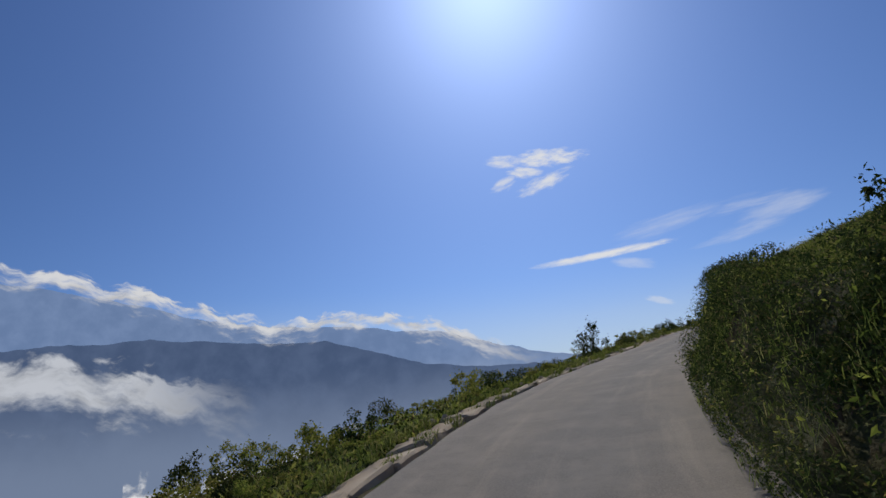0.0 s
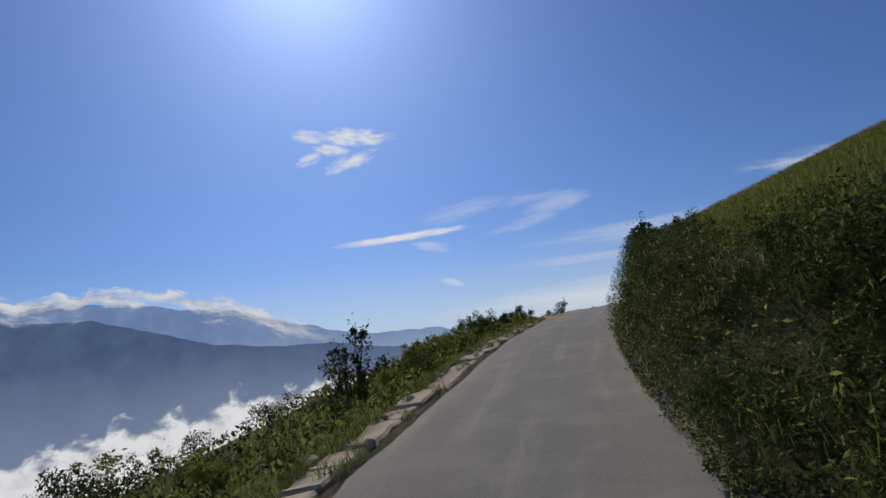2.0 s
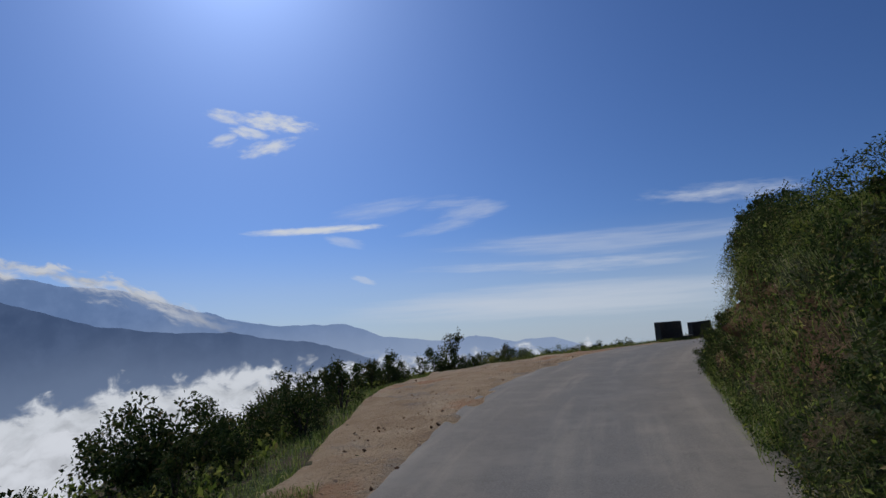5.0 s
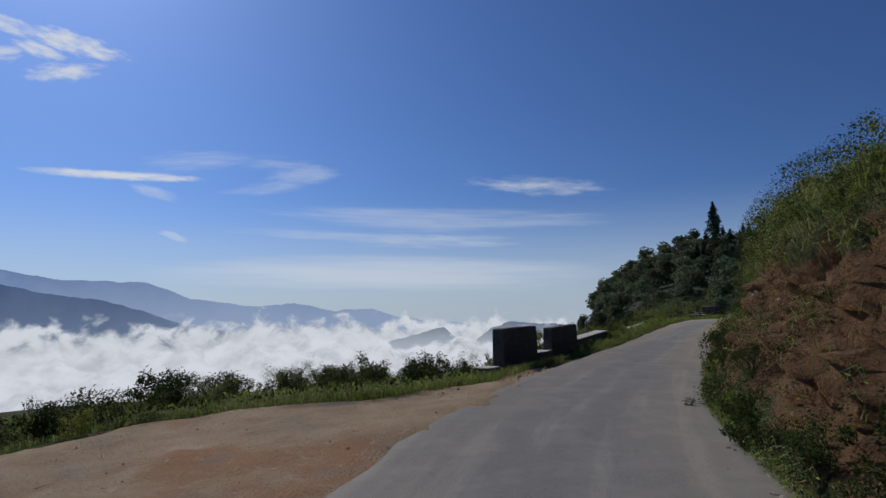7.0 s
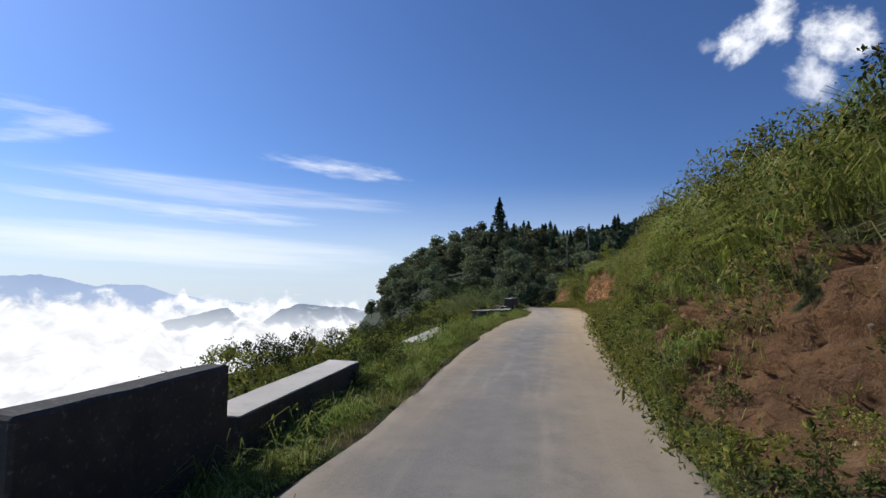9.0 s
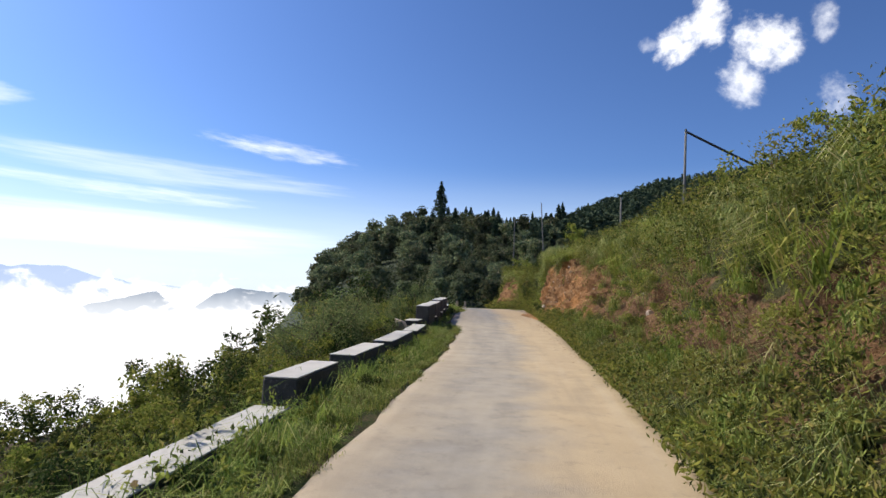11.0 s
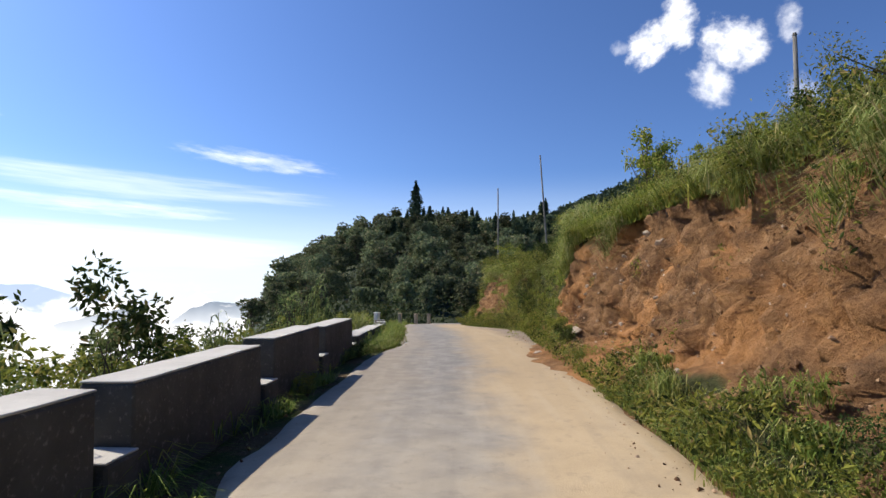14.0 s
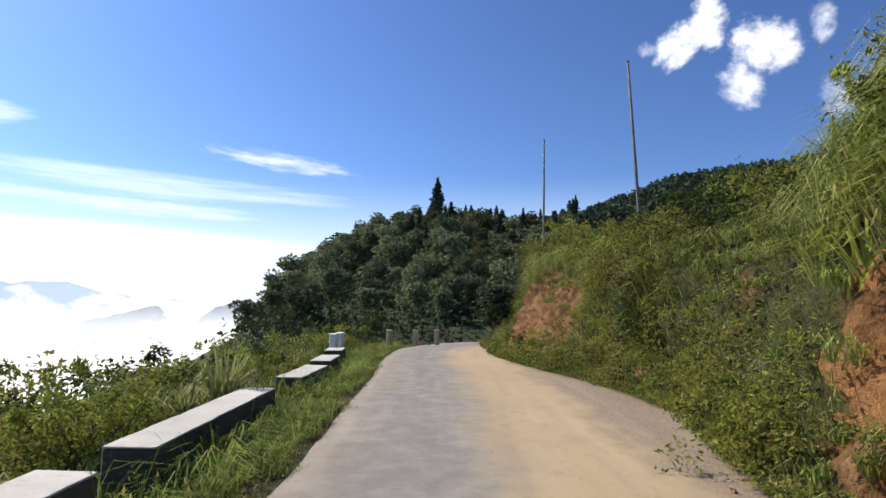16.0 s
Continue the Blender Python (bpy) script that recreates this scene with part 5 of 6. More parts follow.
v, f = blades(spot(s, lat - 0.12, right_up(s, lat)), np.repeat(RNG.uniform(0.4, 0.85, 130), 40), 0.026, RNG, 0.55, 0.75, tw * 0.5)
stuff("cane_grass", "tall broad-bladed cane grass overhanging the bank", "grass", v, f, LEAF_LIGHT)
s, d = RNG.uniform(60, 127, 90000), RNG.uniform(0.02, 1.25, 90000) ** 1.2
g = clumpy(s, d, 0.8, 21.0) + 0.5 * (clumpy(s, d, 0.25, 22.0) - 0.5) + 0.18 * (d - 0.4)
k = g > np.interp(s, (60, 88, 93, 95, 103, 105), (0.46, 0.48, 0.56, 0.72, 0.72, 0.48))
s, d, g = s[k], d[k], g[k]
lat = LEFT_EDGE(s) - d
v, f = blades(spot(s, lat, left_up(s, lat) - 0.02), 0.10 + 1.15 * np.clip(g - 0.44, 0, 1) * np.clip(d * 2.2, 0.4, 1.2), 0.010, RNG, 0.6, 0.6)
stuff("parapet_grass", "coarse grass between the road and the parapet", "grass", v, f, GRASS)
s, d = RNG.uniform(34, 128, 70000), np.abs(RNG.normal(0, 0.32, 70000))
k = (bareness(s, d / FACE(s) + 0.12) < 0.7) | (d < 0.1) | (RNG.random(len(s)) < 0.05)
s, d = s[k], d[k]
lat = FOOT(s) + d - 0.12
v, f = blades(spot(s, lat, np.maximum(right_up(s, lat), 0) - 0.02), 0.17, 0.008, RNG, 0.5, 0.4)
stuff("foot_grass", "green grass along the foot of the bank", "grass", v, f, GRASS)
s = RNG.uniform(-7, 128, 62000)
d = np.abs(RNG.normal(0.1, 1.3, len(s))) + np.where(s < 33, 0.75, 0.15)
k = (s < 94) | (s > 104) | (d > 0.75)
s, d = s[k], d[k]
lat = SAND_EDGE(s) - d
v, f = blades(spot(s, lat, left_up(s, lat) - 0.03), np.where(d > 1.3, 0.42, 0.22), 0.010, RNG, 0.45, 0.4)
stuff("verge_grass", "rank green grass on the outer verge", "grass", v, f, GRASS)
s0 = RNG.uniform(-4, 33, 260)
s = np.repeat(s0, 34) + RNG.normal(0, 0.09, 260 * 34)
lat = LEFT_EDGE(s) - np.repeat(np.where(RNG.random(260) < 0.3, RNG.uniform(0.0, 0.3, 260), RNG.uniform(0.5, 0.85, 260)), 34) + RNG.normal(0, 0.05, len(s))
v, f = blades(spot(s, lat, -0.02), 0.17, 0.009, RNG, 0.6, 0.45)
stuff("edge_tufts", "tufts of grass growing over the broken road edge", "grass", v, f, GRASS)
s = RNG.uniform(50.5, 59, 26000)
lat = np.minimum(SAND_EDGE(s), -2.2) - RNG.uniform(0, 6.5, len(s))
v, f = blades(spot(s, lat, left_up(s, lat) - 0.03), 0.34, 0.014, RNG, 0.45, 0.4)
stuff("meadow_grass", "lush grass at the end of the lay-by", "grass", v, f, GRASS)
s = RNG.uniform(-7, 128, 70000)
d = np.abs(RNG.normal(1.2, 2.0, len(s))) + 0.9
lat = SAND_EDGE(s) - d
v, f = leaves(spot(s, lat, left_up(s, lat) + RNG.uniform(0, 0.3, len(s))), 0.10, RNG, np.array([[0, 0, 1.0]]), 0.5)
h = len(f) // 2
stuff("verge_weeds", "low leafy weeds on the outer verge", "weeds", v[:h * 4], f[:h], LEAF)
stuff("verge_herbs", "yellow-green herbs on the outer verge", "weeds", v[h * 4:], f[h:] - h * 4, LEAF_LIGHT)


s, d = RNG.uniform(60, 126, 30000), RNG.uniform(0.1, 1.25, 30000)
g = clumpy(s, d, 0.6, 31.0) + 0.2 * (d - 0.5)
k = g > np.interp(s, (92, 95, 103, 105), (0.6, 0.75, 0.75, 0.6))
s, d, g = s[k], d[k], g[k]
lat = LEFT_EDGE(s) - d
v, f = leaves(spot(s, lat, left_up(s, lat) + RNG.random(len(s)) ** 0.6 * (g - 0.55) * 1.3), 0.07, RNG, np.array([[0, 0, 1.0]]), 0.4)
stuff("parapet_weeds", "leafy weeds growing along the parapet", "weeds", v, f, LEAF_LIGHT)


def cane_plant(seed, s, lat, high):
    """A clump of upright canes, each with long leaves that fold over and hang."""
    rng = np.random.default_rng(seed)
    base = new("cane_plant")
    base.matrix_world = pose(*spot(s, lat, float(left_up(s, lat)) - 0.05))
    for i in range(5):
        h = high * rng.uniform(0.65, 1.0)
        az = rng.uniform(0, 6.28)
        lean = np.array([math.cos(az), math.sin(az), 0]) * rng.uniform(0.05, 0.16) * h
        root = rng.normal(0, 0.10, 3) * np.array([1, 1, 0])
        pts = [root + lean * t * t + np.array([0, 0, h * t]) for t in (0, 0.25, 0.5, 0.75, 1.0)]
        v, f = tube(pts, [0.014, 0.013, 0.011, 0.008, 0.004], 5)
        stalk = part("stalk", from_arrays("stalk", v, f, REED, True), REED, base)
        n = 13
        t = np.linspace(0.22, 0.98, n)
        at = root + lean * (t ** 2)[:, None] + np.array([0, 0, 1.0]) * (h * t)[:, None]
        turn = np.arange(n) * 2.6 + rng.normal(0, 0.4, n)
        out = np.stack([np.cos(turn), np.sin(turn), 0 * turn], 1)
        side = np.stack([-out[:, 1], out[:, 0], 0 * turn], 1)
        L = (rng.uniform(0.28, 0.5, n) * (1.15 - 0.5 * t))[:, None] * high / 2.0
        w = 0.020 * high / 2.0
        up = np.array([0, 0, 1.0])
        a, b, c = at + L * (0.35 * out + 0.38 * up), at + L * (0.75 * out + 0.28 * up), at + L * (0.98 * out - 0.45 * up)
        v = np.stack([at - side * w * 0.5, at + side * w * 0.5, a + side * w, a - side * w, b + side * w * 0.9, b - side * w * 0.9, c], 1).reshape(-1, 3)
        i = np.arange(n)[:, None] * 7
        f = (i + np.array([0, 1, 2, 3])).tolist() + (i + np.array([3, 2, 4, 5])).tolist() + (i + np.array([5, 4, 6])).tolist()
        part("foliage", from_arrays("foliage", v, f, LEAF_MID), LEAF_MID, stalk, "long drooping grey-green leaves")
    tagged(base, "tall slender cane plant with drooping leaves behind the parapet", "cane plant", "canes on the outer verge")


for row in ((61, 104.9, -3.6, 2.35), (62, 106.1, -4.2, 2.4), (63, 106.6, -3.9, 1.7), (64, 98.6, -3.7, 1.6), (65, 94.5, -4.0, 1.9)):
    cane_plant(*row)


# ---- trees ----
def conifer(seed, high=16.0):
    rng = np.random.default_rng(seed)
    base = new("conifer_tree")
    v, f = tube([(0, 0, -1), (0, 0, high * 0.5), (0.1, 0, high)], [0.28, 0.16, 0.02], 6)
    part("trunk", from_arrays("trunk", v, f, BARK), BARK, base)
    n = 1400
    h = rng.uniform(0.12, 1.0, n) ** 0.85
    tier = np.round(h * 13) / 13
    h = tier + rng.normal(0, 0.02, n)
    reach = np.clip(1 - h, 0, 1) ** 0.75 * high * 0.27 + 0.12
    k = rng.integers(0, 9, n)
    az = k * 0.7 + tier * 37 + rng.normal(0, 0.10, n)
    r = reach * np.sqrt(rng.random(n)) * (0.72 + 0.42 * np.sin(tier * 71 + k * 2.4))
    c = np.stack([np.cos(az) * r, np.sin(az) * r, h * high - r * 0.28], 1)
    out = np.stack([np.cos(az), np.sin(az), -0.35 * np.ones(n)], 1)
    v, f = leaves(c, 0.98, rng, out * 1.6, 0.42, 0.2)
    part("crown", from_arrays("crown", v, f, NEEDLE), NEEDLE, base)
    return tagged(base, "tall dark green conifer on the wooded hill", "tree", "forest trees")


def broadleaf(seed, high=11.0, material=WOODS, count=1350):
    rng = np.random.default_rng(seed)
    base = new("broadleaf_tree")
    lobes = 14
    az, hh = rng.uniform(0, 6.28, lobes), rng.uniform(0.38, 0.95, lobes)
    rad = high * 0.30 * np.sqrt(np.clip(1.15 - hh, 0.1, 1)) * rng.uniform(0.3, 1.1, lobes)
    tips = np.stack([np.cos(az) * rad, np.sin(az) * rad, hh * high], 1)
    limbs = [tube([(0, 0, -1), (0.1, 0.05, high * 0.35), (0.0, 0.1, high * 0.8)], [0.26, 0.18, 0.04], 6)]
    limbs += [tube([(0.05, 0.05, high * 0.3), q * np.array([0.5, 0.5, 0.75]), q], [0.1, 0.06, 0.02], 4) for q in tips]
    v, f = joined(limbs)
    part("trunk", from_arrays("trunk", v, f, BARK), BARK, base)
    which = rng.integers(0, lobes, count)
    d = unit(rng.normal(size=(count, 3)))
    r = rng.uniform(0.10, 0.19, lobes)[which] * high * (0.5 + 0.5 * rng.random(count) ** 0.5)
    c = tips[which] + d * r[:, None] * np.array([1, 1, 0.75])
    v, f = leaves(c, high * 0.066, rng, d, 0.6)
    part("crown", from_arrays("crown", v, f, material), material, base)
    return tagged(base, "rounded dark green broadleaf tree on the wooded hill", "tree", "forest trees")


FIRS = [conifer(31), conifer(32, 14.0), conifer(35, 12.5)]
ROUNDS = [broadleaf(41), broadleaf(42, 12.0), broadleaf(43, 10.0)]
TREE_USED = set()


def stand(src, az, r, scale, sink=0.3):
    x, y = CENTRE[0] + r * math.sin(radians(az)), CENTRE[1] + r * math.cos(radians(az))
    m = pose(x, y, float(far_z(x, y)) - sink, 0, 0, RNG.uniform(0, 360)) @ Matrix.Diagonal((scale * RNG.uniform(0.95, 1.35), scale * RNG.uniform(0.95, 1.35), scale * RNG.uniform(0.85, 1.12), 1))
    ob = src
    if src.name in TREE_USED:
        ob = copy_thing(src, m)
    else:
        TREE_USED.add(src.name)
    ob.matrix_basis = m
    return ob


for i in range(190):
    az = RNG.uniform(27.5, 54)
    r = RNG.uniform(110, 285) if az > 36 else RNG.uniform(150, 250)
    fir = az > 38 and r > 150 and RNG.random() < (0.10 if az < 45 else 0.28)
    size = RNG.uniform(0.7, 1.1) * min(1.0, 0.25 + r / 260)
    stand(FIRS[i % 3] if fir else ROUNDS[i % 3], az, r, size, 0.3 if fir else 1.6)
for i in range(60):
    stand(ROUNDS[i % 3], RNG.uniform(25.5, 34), RNG.uniform(110, 235), RNG.uniform(0.4, 0.7), 1.2)
for i in range(64):
    az = RNG.uniform(31, 54)
    stand(ROUNDS[i % 3], az, RNG.uniform(74, 115), RNG.uniform(0.35, 0.6), 1.9)
for az, r, sc, k in ((40.4, 280, 1.6, 0), (41.2, 276, 0.95, 1), (43.1, 285, 0.95, 0), (43.6, 278, 1.05, 2), (45.1, 282, 0.95, 2), (46.0, 284, 1.0, 0), (46.5, 274, 1.0, 1), (47.4, 286, 0.8, 2), (48.9, 288, 1.05, 2), (50.1, 280, 0.75, 0), (51.5, 288, 1.0, 1)):
    stand(FIRS[k], az, r, sc)
for az, r, sc, k in ((27.6, 238, 0.7, 0), (28.6, 242, 0.9, 1), (30.2, 246, 0.95, 2), (31.8, 250, 1.0, 0), (33.4, 255, 1.15, 1), (35.2, 262, 1.05, 2), (37.0, 268, 1.2, 0), (38.4, 272, 1.15, 1), (41.8, 283, 1.05, 2)):
    stand(ROUNDS[k], az, r, sc)


def far_woods():
    """The wooded ridge behind, its trees too far off to tell apart."""
    vs, fs, n = [], [], 0
    count = 2600
    az = RNG.uniform(50, 84, count)
    rr = HILL_R(az) * RNG.uniform(0.45, 1.0, count)
    x, y = CENTRE[0] + rr * np.sin(np.radians(az)), CENTRE[1] + rr * np.cos(np.radians(az))
    z = far_z(x, y)
    c = np.repeat(np.stack([x, y, z], 1), 22, 0)
    h = RNG.uniform(0.05, 1, len(c))
    hi = np.repeat(RNG.uniform(5, 10, count), 22)
    a = RNG.uniform(0, 6.28, len(c))
    q = (1 - h) ** 0.8 * 2.0
    c = c + np.stack([np.cos(a) * q, np.sin(a) * q, h * hi], 1)
    v, f = leaves(c, 2.2, RNG, np.stack([np.cos(a), np.sin(a), 0 * a], 1), 0.6)
    stuff("far_woods", "dark conifer woods on the distant ridge", "woods", v, f, NEEDLE)
    count = 3100
    az = np.r_[RNG.uniform(24, 82, 1900), RNG.uniform(54, 190, 800), RNG.uniform(20, 40, 400)]
    rr = np.where(az > 54, RNG.uniform(75, 200, count), RNG.uniform(62, 230, count))
    rr[2700:] = RNG.uniform(56, 120, 400)
    x, y = CENTRE[0] + rr * np.sin(np.radians(az)), CENTRE[1] + rr * np.cos(np.radians(az))
    low = np.min([far_z(x + a, y + b) for a, b in ((0, 0), (4, 0), (-4, 0), (0, 4), (0, -4))], 0) - 0.4
    c = np.repeat(np.stack([x, y, low], 1), 28, 0) + RNG.normal(0, 1, (count * 28, 3)) * np.array([1.5, 1.5, 1.0]) + np.array([0, 0, 1.0])
    v, f = leaves(c, 0.5, RNG, None, 0.6)
    stuff("forest_scrub", "dark scrub under the forest trees", "scrub", v, f, SCRUB)


far_woods()


# ---- poles and cables ----
def utility_pole(x, y, ground, top, lean=(0, 0), label="slender grey utility pole standing on the bank", radius=0.058):
    base = new("utility_pole")
    base.matrix_world = pose(x, y, ground, lean[0], lean[1], 0)
    h = top - ground
    v, f = tube([(0, 0, 0), (0, 0, h * 0.5), (0, 0, h)], [radius, radius * 0.85, radius * 0.65], 10)
    shaft = part("shaft", from_arrays("shaft", v, f, POLE, True), POLE, base)
    v, f = tube([(0, 0, h), (0, 0, h + 0.05)], [radius * 0.75, radius * 0.6], 10)
    part("cap", from_arrays("cap", v, f, POLE), POLE, shaft)
    return tagged(base, label, "utility pole", "poles along the bank")


utility_pole(40.4, 41.86, 3.0, 7.44, (0, 1.5))
utility_pole(46.43, 48.02, 3.0, 6.25)
utility_pole(59.9, 63.5, 1.8, 8.8, (-2.6, -2.6))
utility_pole(63.45, 70.3, 1.0, 8.22)


def build_cable():
    a, b = np.array([40.5, 41.86, 7.4]), np.array([42.3, 37.2, 4.4])
    pts = [a + (b - a) * t - np.array([0, 0, 0.06 * math.sin(math.pi * t)]) for t in np.linspace(0, 1, 9)]
    v, f = tube(pts, [0.045] * 9, 6)
    tagged(new("cable", from_arrays("cable", v, f, CABLE)), "thick black guy cable running down from the pole top", "cable")


build_cable()


# ---- rocks and spilt soil ----
def rock(seed):
    bm = bmesh.new()
    bmesh.ops.create_icosphere(bm, subdivisions=3, radius=1.0)
    cuts = [Vector(unit(np.random.default_rng(int(seed * 10) + 5).normal(size=(9, 3)))[i]) for i in range(9)]
    for v in bm.verts:
        p = v.co.copy()
        v.co *= 1 + 0.35 * noise.noise(p * 1.3 + Vector((seed, 0, 0))) + 0.15 * noise.noise(p * 3.1 + Vector((0, seed, 0)))
        for cut in cuts:
            over = v.co.dot(cut) - 0.62
            if over > 0:
                v.co -= cut * over
        v.co.z *= 0.7
    me = bpy.data.meshes.new("rock")
    bm.to_mesh(me)
    bm.free()
    me.materials.append(STONE)
    return me


ROCKS = [rock(i * 3.3) for i in range(4)]


def place_rock(i, s, lat, up, size, label="pale broken stone lying on the soil", group="loose stones"):
    ob = tagged(new("rock", ROCKS[i % 4]), label, "rock", group)
    ob.matrix_world = pose(*spot(s, lat, up), RNG.uniform(-30, 30), RNG.uniform(-30, 30), RNG.uniform(0, 360)) @ Matrix.Diagonal((size * RNG.uniform(0.8, 1.3), size, size * RNG.uniform(0.7, 1.1), 1))


for i, (s, lat, up, size) in enumerate(((84.8, 3.25, 0.80, 0.11), (86.6, 3.7, 1.55, 0.09), (104.2, 3.0, 0.9, 0.19), (103.2, 1.85, 0.08, 0.09), (105.3, 2.35, 0.06, 0.10), (102.0, 4.0, 3.1, 0.12), (101.0, 3.9, 2.8, 0.10))):
    place_rock(i, s, lat, max(up, 0.0) if lat < 2.6 else float(right_up(s, lat)) - 0.02, size)
for i in range(70):
    s = RNG.choice((47, 54, 58, 66, 85, 95, 100, 101, 103, 104, 105)) + RNG.normal(0, 2.0)
    u = RNG.uniform(0.08, 0.75)
    lat = FOOT(s) + FACE(s) * u
    place_rock(i, s, lat - 0.02, float(right_up(s, lat)) - 0.04, RNG.uniform(0.02, 0.06), "small stone stuck in the soil face", "stones in the bank")
place_rock(1, 89.3, -3.32, 0.30, 0.33, "pale yellow boulder lying behind the low parapet", "boulder")
for i in range(16):
    s = RNG.uniform(107, 115)
    place_rock(i, s, RIGHT_EDGE(s) + RNG.uniform(-0.4, 0.3), 0.022, RNG.uniform(0.015, 0.04), "grey gravel stone on the widened road edge", "gravel stones")
for i in range(14):
    s = RNG.uniform(47, 50)
    place_rock(i, s, RIGHT_EDGE(s) + RNG.uniform(-0.3, 0.3), 0.04, RNG.uniform(0.015, 0.035), "broken stone of the crumbled road edge", "crumbled edge")
for i in range(40):
    s = RNG.uniform(6, 30)
    place_rock(i, s, LEFT_EDGE(s) - RNG.uniform(0.1, 0.7), 0.0, RNG.uniform(0.03, 0.09), "pale rubble stone along the road edge", "rubble at the road edge")
for i in range(22):
    s = RNG.uniform(99.5, 105.5)
    place_rock(i, s, RIGHT_EDGE(s) + RNG.uniform(-0.35, 0.3), 0.025, RNG.uniform(0.015, 0.045), "clod of red soil at the road edge", "spilt clods")


def build_rubble():
    """Small stones and crumbs of earth all over the bare soil."""
    n = 5200
    s, u = np.r_[RNG.uniform(37, 92, 2600), RNG.uniform(92, 108, 2600)], RNG.uniform(0.0, 0.8, n) ** 1.3
    k = (bareness(s, u) > 0.6) & (cover(s, u) < 0.03)
    s, u = s[k], u[k]
    size = 0.008 + 0.030 * RNG.random(len(s)) ** 3
    lat = FOOT(s) + u * FACE(s)
    ray_from = spot(s, lat - 1.6, right_up(s, lat) + 0.25)
    bank = bpy.data.objects["ground_bank"].evaluated_get(bpy.context.evaluated_depsgraph_get())
    way = np.stack([np.interp(s, LEN, TAN[:, 1]), -np.interp(s, LEN, TAN[:, 0]), 0 * s - 0.15], 1)
    vs, fs = [], []
    for o, d, r in zip(ray_from, way, size):
        hit, p, _, _ = bank.ray_cast(Vector(o), Vector(d))
        if not hit:
            continue
        v = RNG.normal(size=(6, 3)) * 0.25 + np.array([(1, 0, 0), (0, 1, 0), (-1, 0, 0), (0, -1, 0), (0, 0, 1), (0, 0, -1)])
        b = len(vs)
        vs += list(np.array(p) + v * r)
        fs += [[b + i, b + (i + 1) % 4, b + 4] for i in range(4)] + [[b + (i + 1) % 4, b + i, b + 5] for i in range(4)]
    stuff("soil_rubble", "small stones and crumbs of earth on the bare soil", "rubble", vs, fs, RUBBLE)


def build_gravel():
    """Gravel strewn over the lay-by and along the dusty edges of the road."""
    n = 1500
    s = np.r_[RNG.uniform(32, 58, 700), RNG.uniform(84, 116, n - 700)]
    k = RNG.random(n)
    lat = np.where(s < 60, LEFT_EDGE(s) * (1 - k) + SAND_EDGE(s) * k + 0.2, np.where(k < 0.75, RIGHT_EDGE(s) + RNG.normal(0.0, 0.16, n), LEFT_EDGE(s) + np.abs(RNG.normal(0, 0.12, n))))
    size = 0.006 + 0.022 * RNG.random(n) ** 4
    at = spot(s, lat, np.where(s < 60, left_up(s, lat) + 0.035, 0.035))
    v = (RNG.normal(size=(n, 6, 3)) * 0.25 + np.array([(1, 0, 0), (0, 1, 0), (-1, 0, 0), (0, -1, 0), (0, 0, 0.8), (0, 0, -0.8)])) * size[:, None, None] + at[:, None]
    i = np.arange(n)[:, None, None] * 6
    f = i + np.array([[0, 1, 4], [1, 2, 4], [2, 3, 4], [3, 0, 4], [1, 0, 5], [2, 1, 5], [3, 2, 5], [0, 3, 5]])[None]
    stuff("gravel", "loose gravel on the lay-by and the dusty road edge", "gravel", v.reshape(-1, 3), f.reshape(-1, 3), RUBBLE)


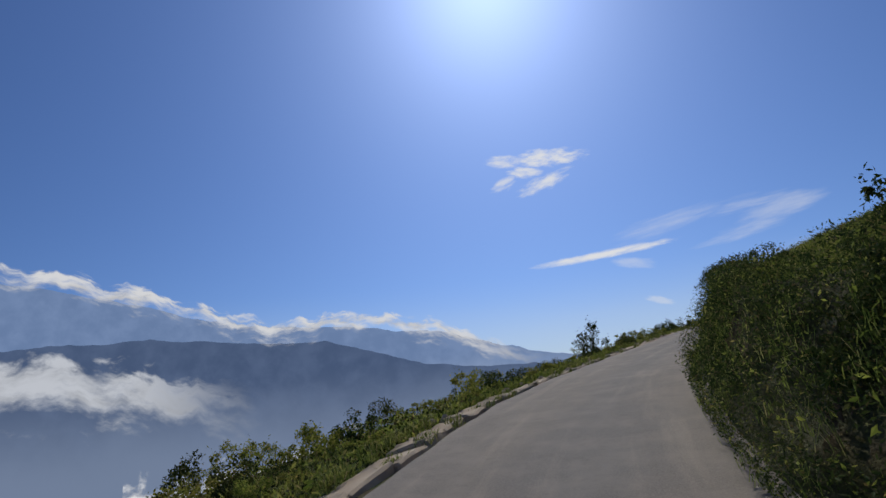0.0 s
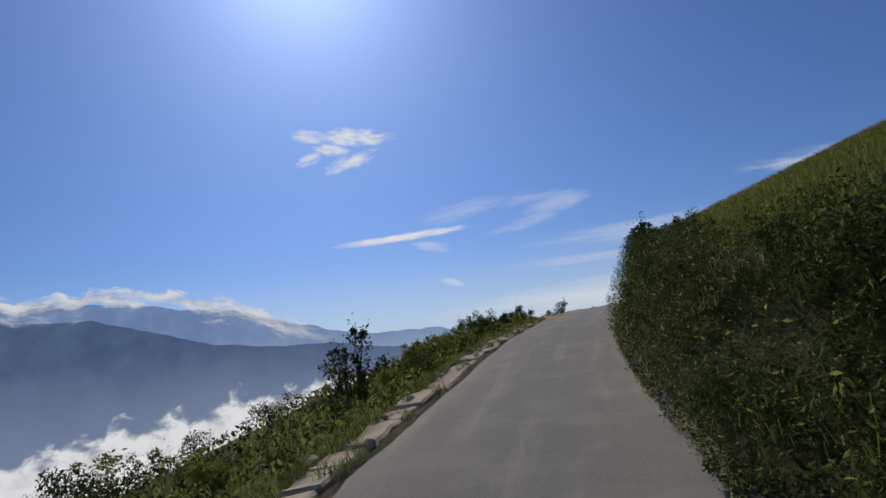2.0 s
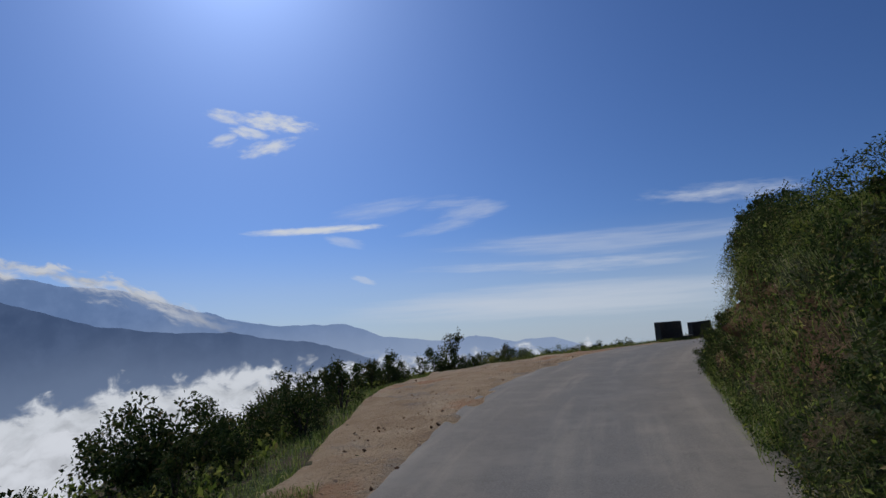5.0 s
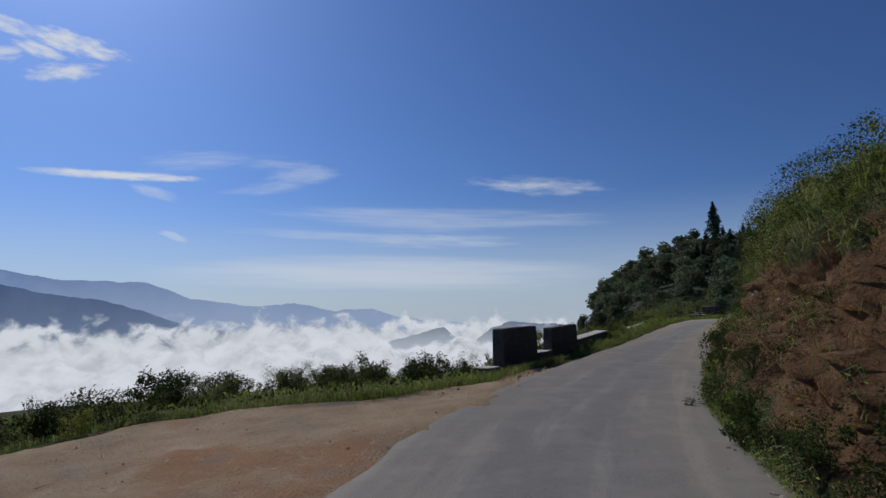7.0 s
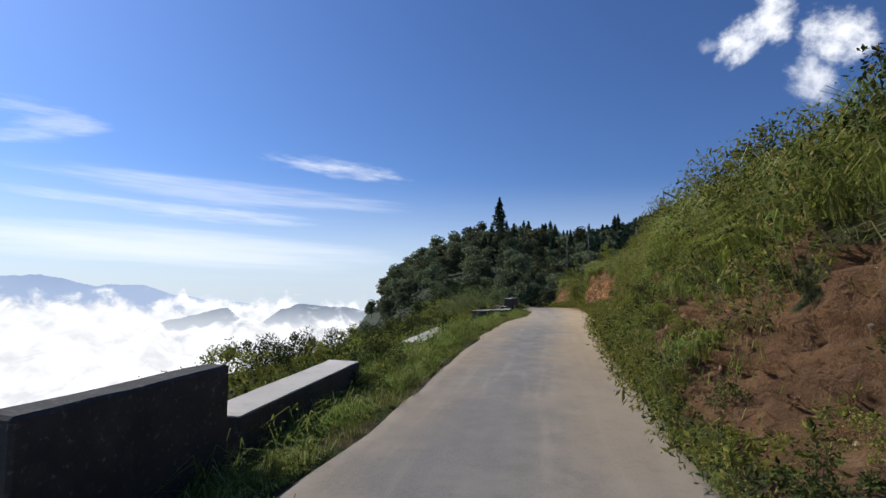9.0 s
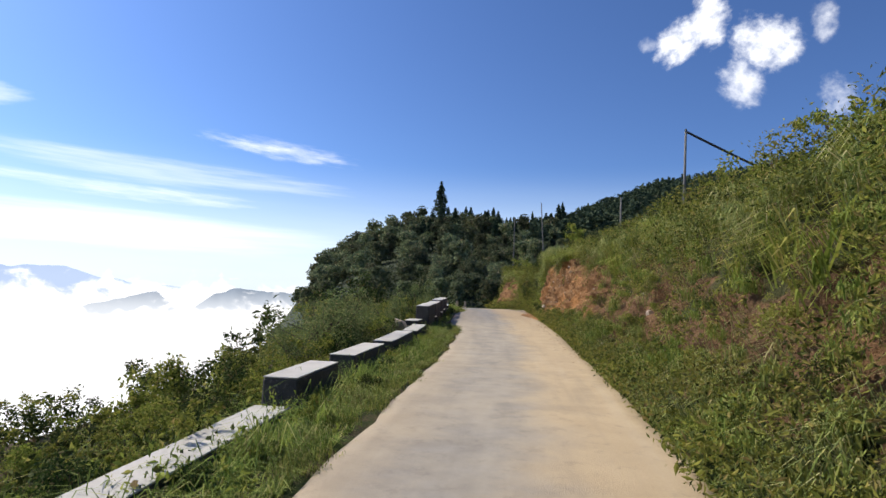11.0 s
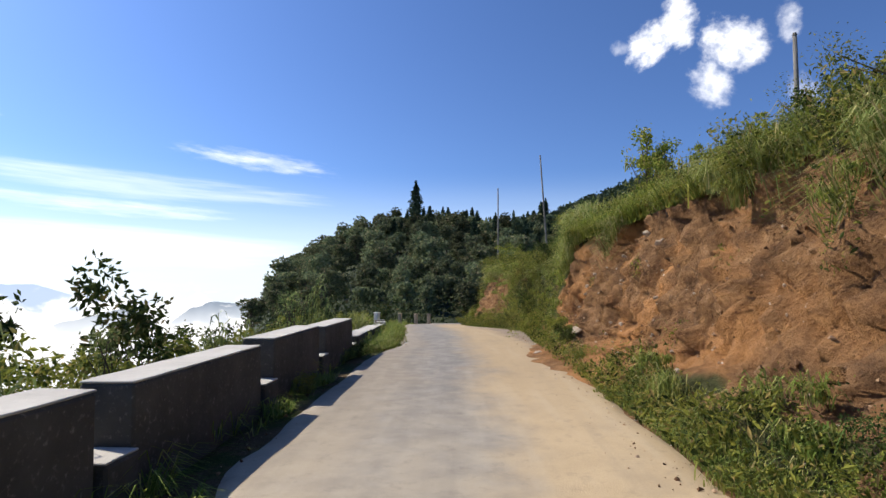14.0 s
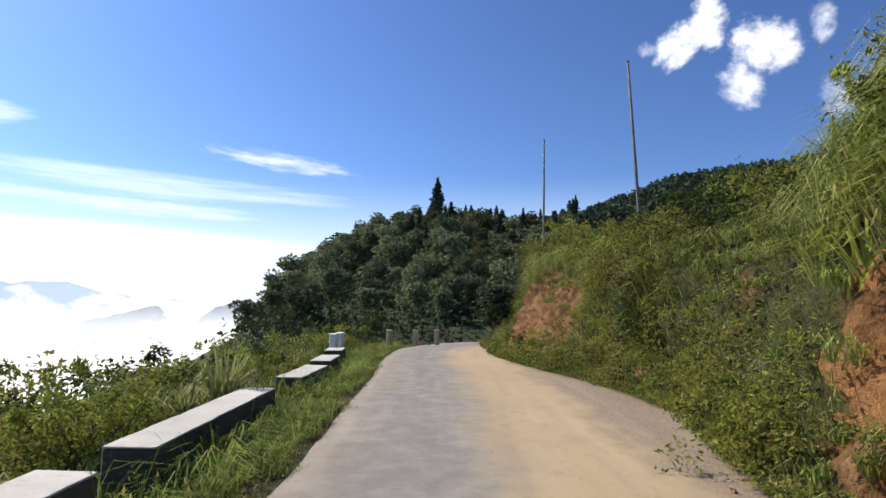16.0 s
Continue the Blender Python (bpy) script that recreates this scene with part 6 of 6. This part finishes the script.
def build_spill():
    """Red soil that slid from the bank on to the edge of the road."""
    ss = np.linspace(99.0, 106.2, 60)
    k = np.linspace(0, 1, 18)
    w = np.interp(ss, (99, 100.5, 102.5, 104.5, 106.2), (0.1, 0.45, 0.8, 0.6, 0.1))
    edge = np.array([0.25 * lump(s, 0, 0.7, 31.0) for s in ss])
    outer = FOOT(ss) - w + edge * np.minimum(1, w * 2)
    lat = (FOOT(ss) + 0.4)[:, None] * (1 - k) + outer[:, None] * k
    s2 = np.repeat(ss[:, None], len(k), 1)
    up = 0.045 + 0.30 * (1 - k[None]) ** 1.6 * np.minimum(1, w * 2)[:, None] + np.array([[0.05 * lump(a, b, 0.35, 17.0, 4) for a, b in zip(r, q)] for r, q in zip(s2, lat)]) * np.sin(np.pi * np.clip(k * 1.05, 0, 1))[None]
    up[:, -1] = 0.0
    me = from_arrays("spill", spot(s2, lat, up).reshape(-1, 3), grid_faces(*lat.shape), SOIL, True)
    uv_layer(me, s2.ravel(), np.zeros(s2.size))
    tagged(new("soil_spill", me), "spill of orange soil slid on to the road edge", "soil", kind="stuff")


def build_kerb():
    """Broken pieces of a pale concrete edge strip beside the climbing road, one by one."""
    holder = new("edge_strip")
    s = 2.0
    i = 0
    while s < 31:
        n = RNG.uniform(0.5, 1.3)
        if RNG.random() < 0.96:
            lat = float(LEFT_EDGE(s)) - 0.36 + RNG.normal(0, 0.05)
            a, b = Vector(spot(s, lat)), Vector(spot(s + n - 0.01, lat))
            bm = rough_block((b - a).length, RNG.uniform(0.42, 0.66), -0.25, RNG.uniform(-0.04, 0.0), s * 5.1, 0.065, 0.035)
            ob = part("kerb_piece", bm, EDGING, holder)
            d = b - a
            ob.matrix_world = Matrix.Translation((a + b) / 2) @ Vector((1, 0, 0)).rotation_difference(d.normalized()).to_matrix().to_4x4() @ pose(0, 0, 0, RNG.uniform(-3, 3), RNG.uniform(-1, 1), RNG.uniform(-3, 3))
        s += n
        i += 1
    tagged(holder, "broken pale concrete edge strip half buried in the verge", "kerb")


build_rubble()
build_gravel()
build_spill()
build_kerb()
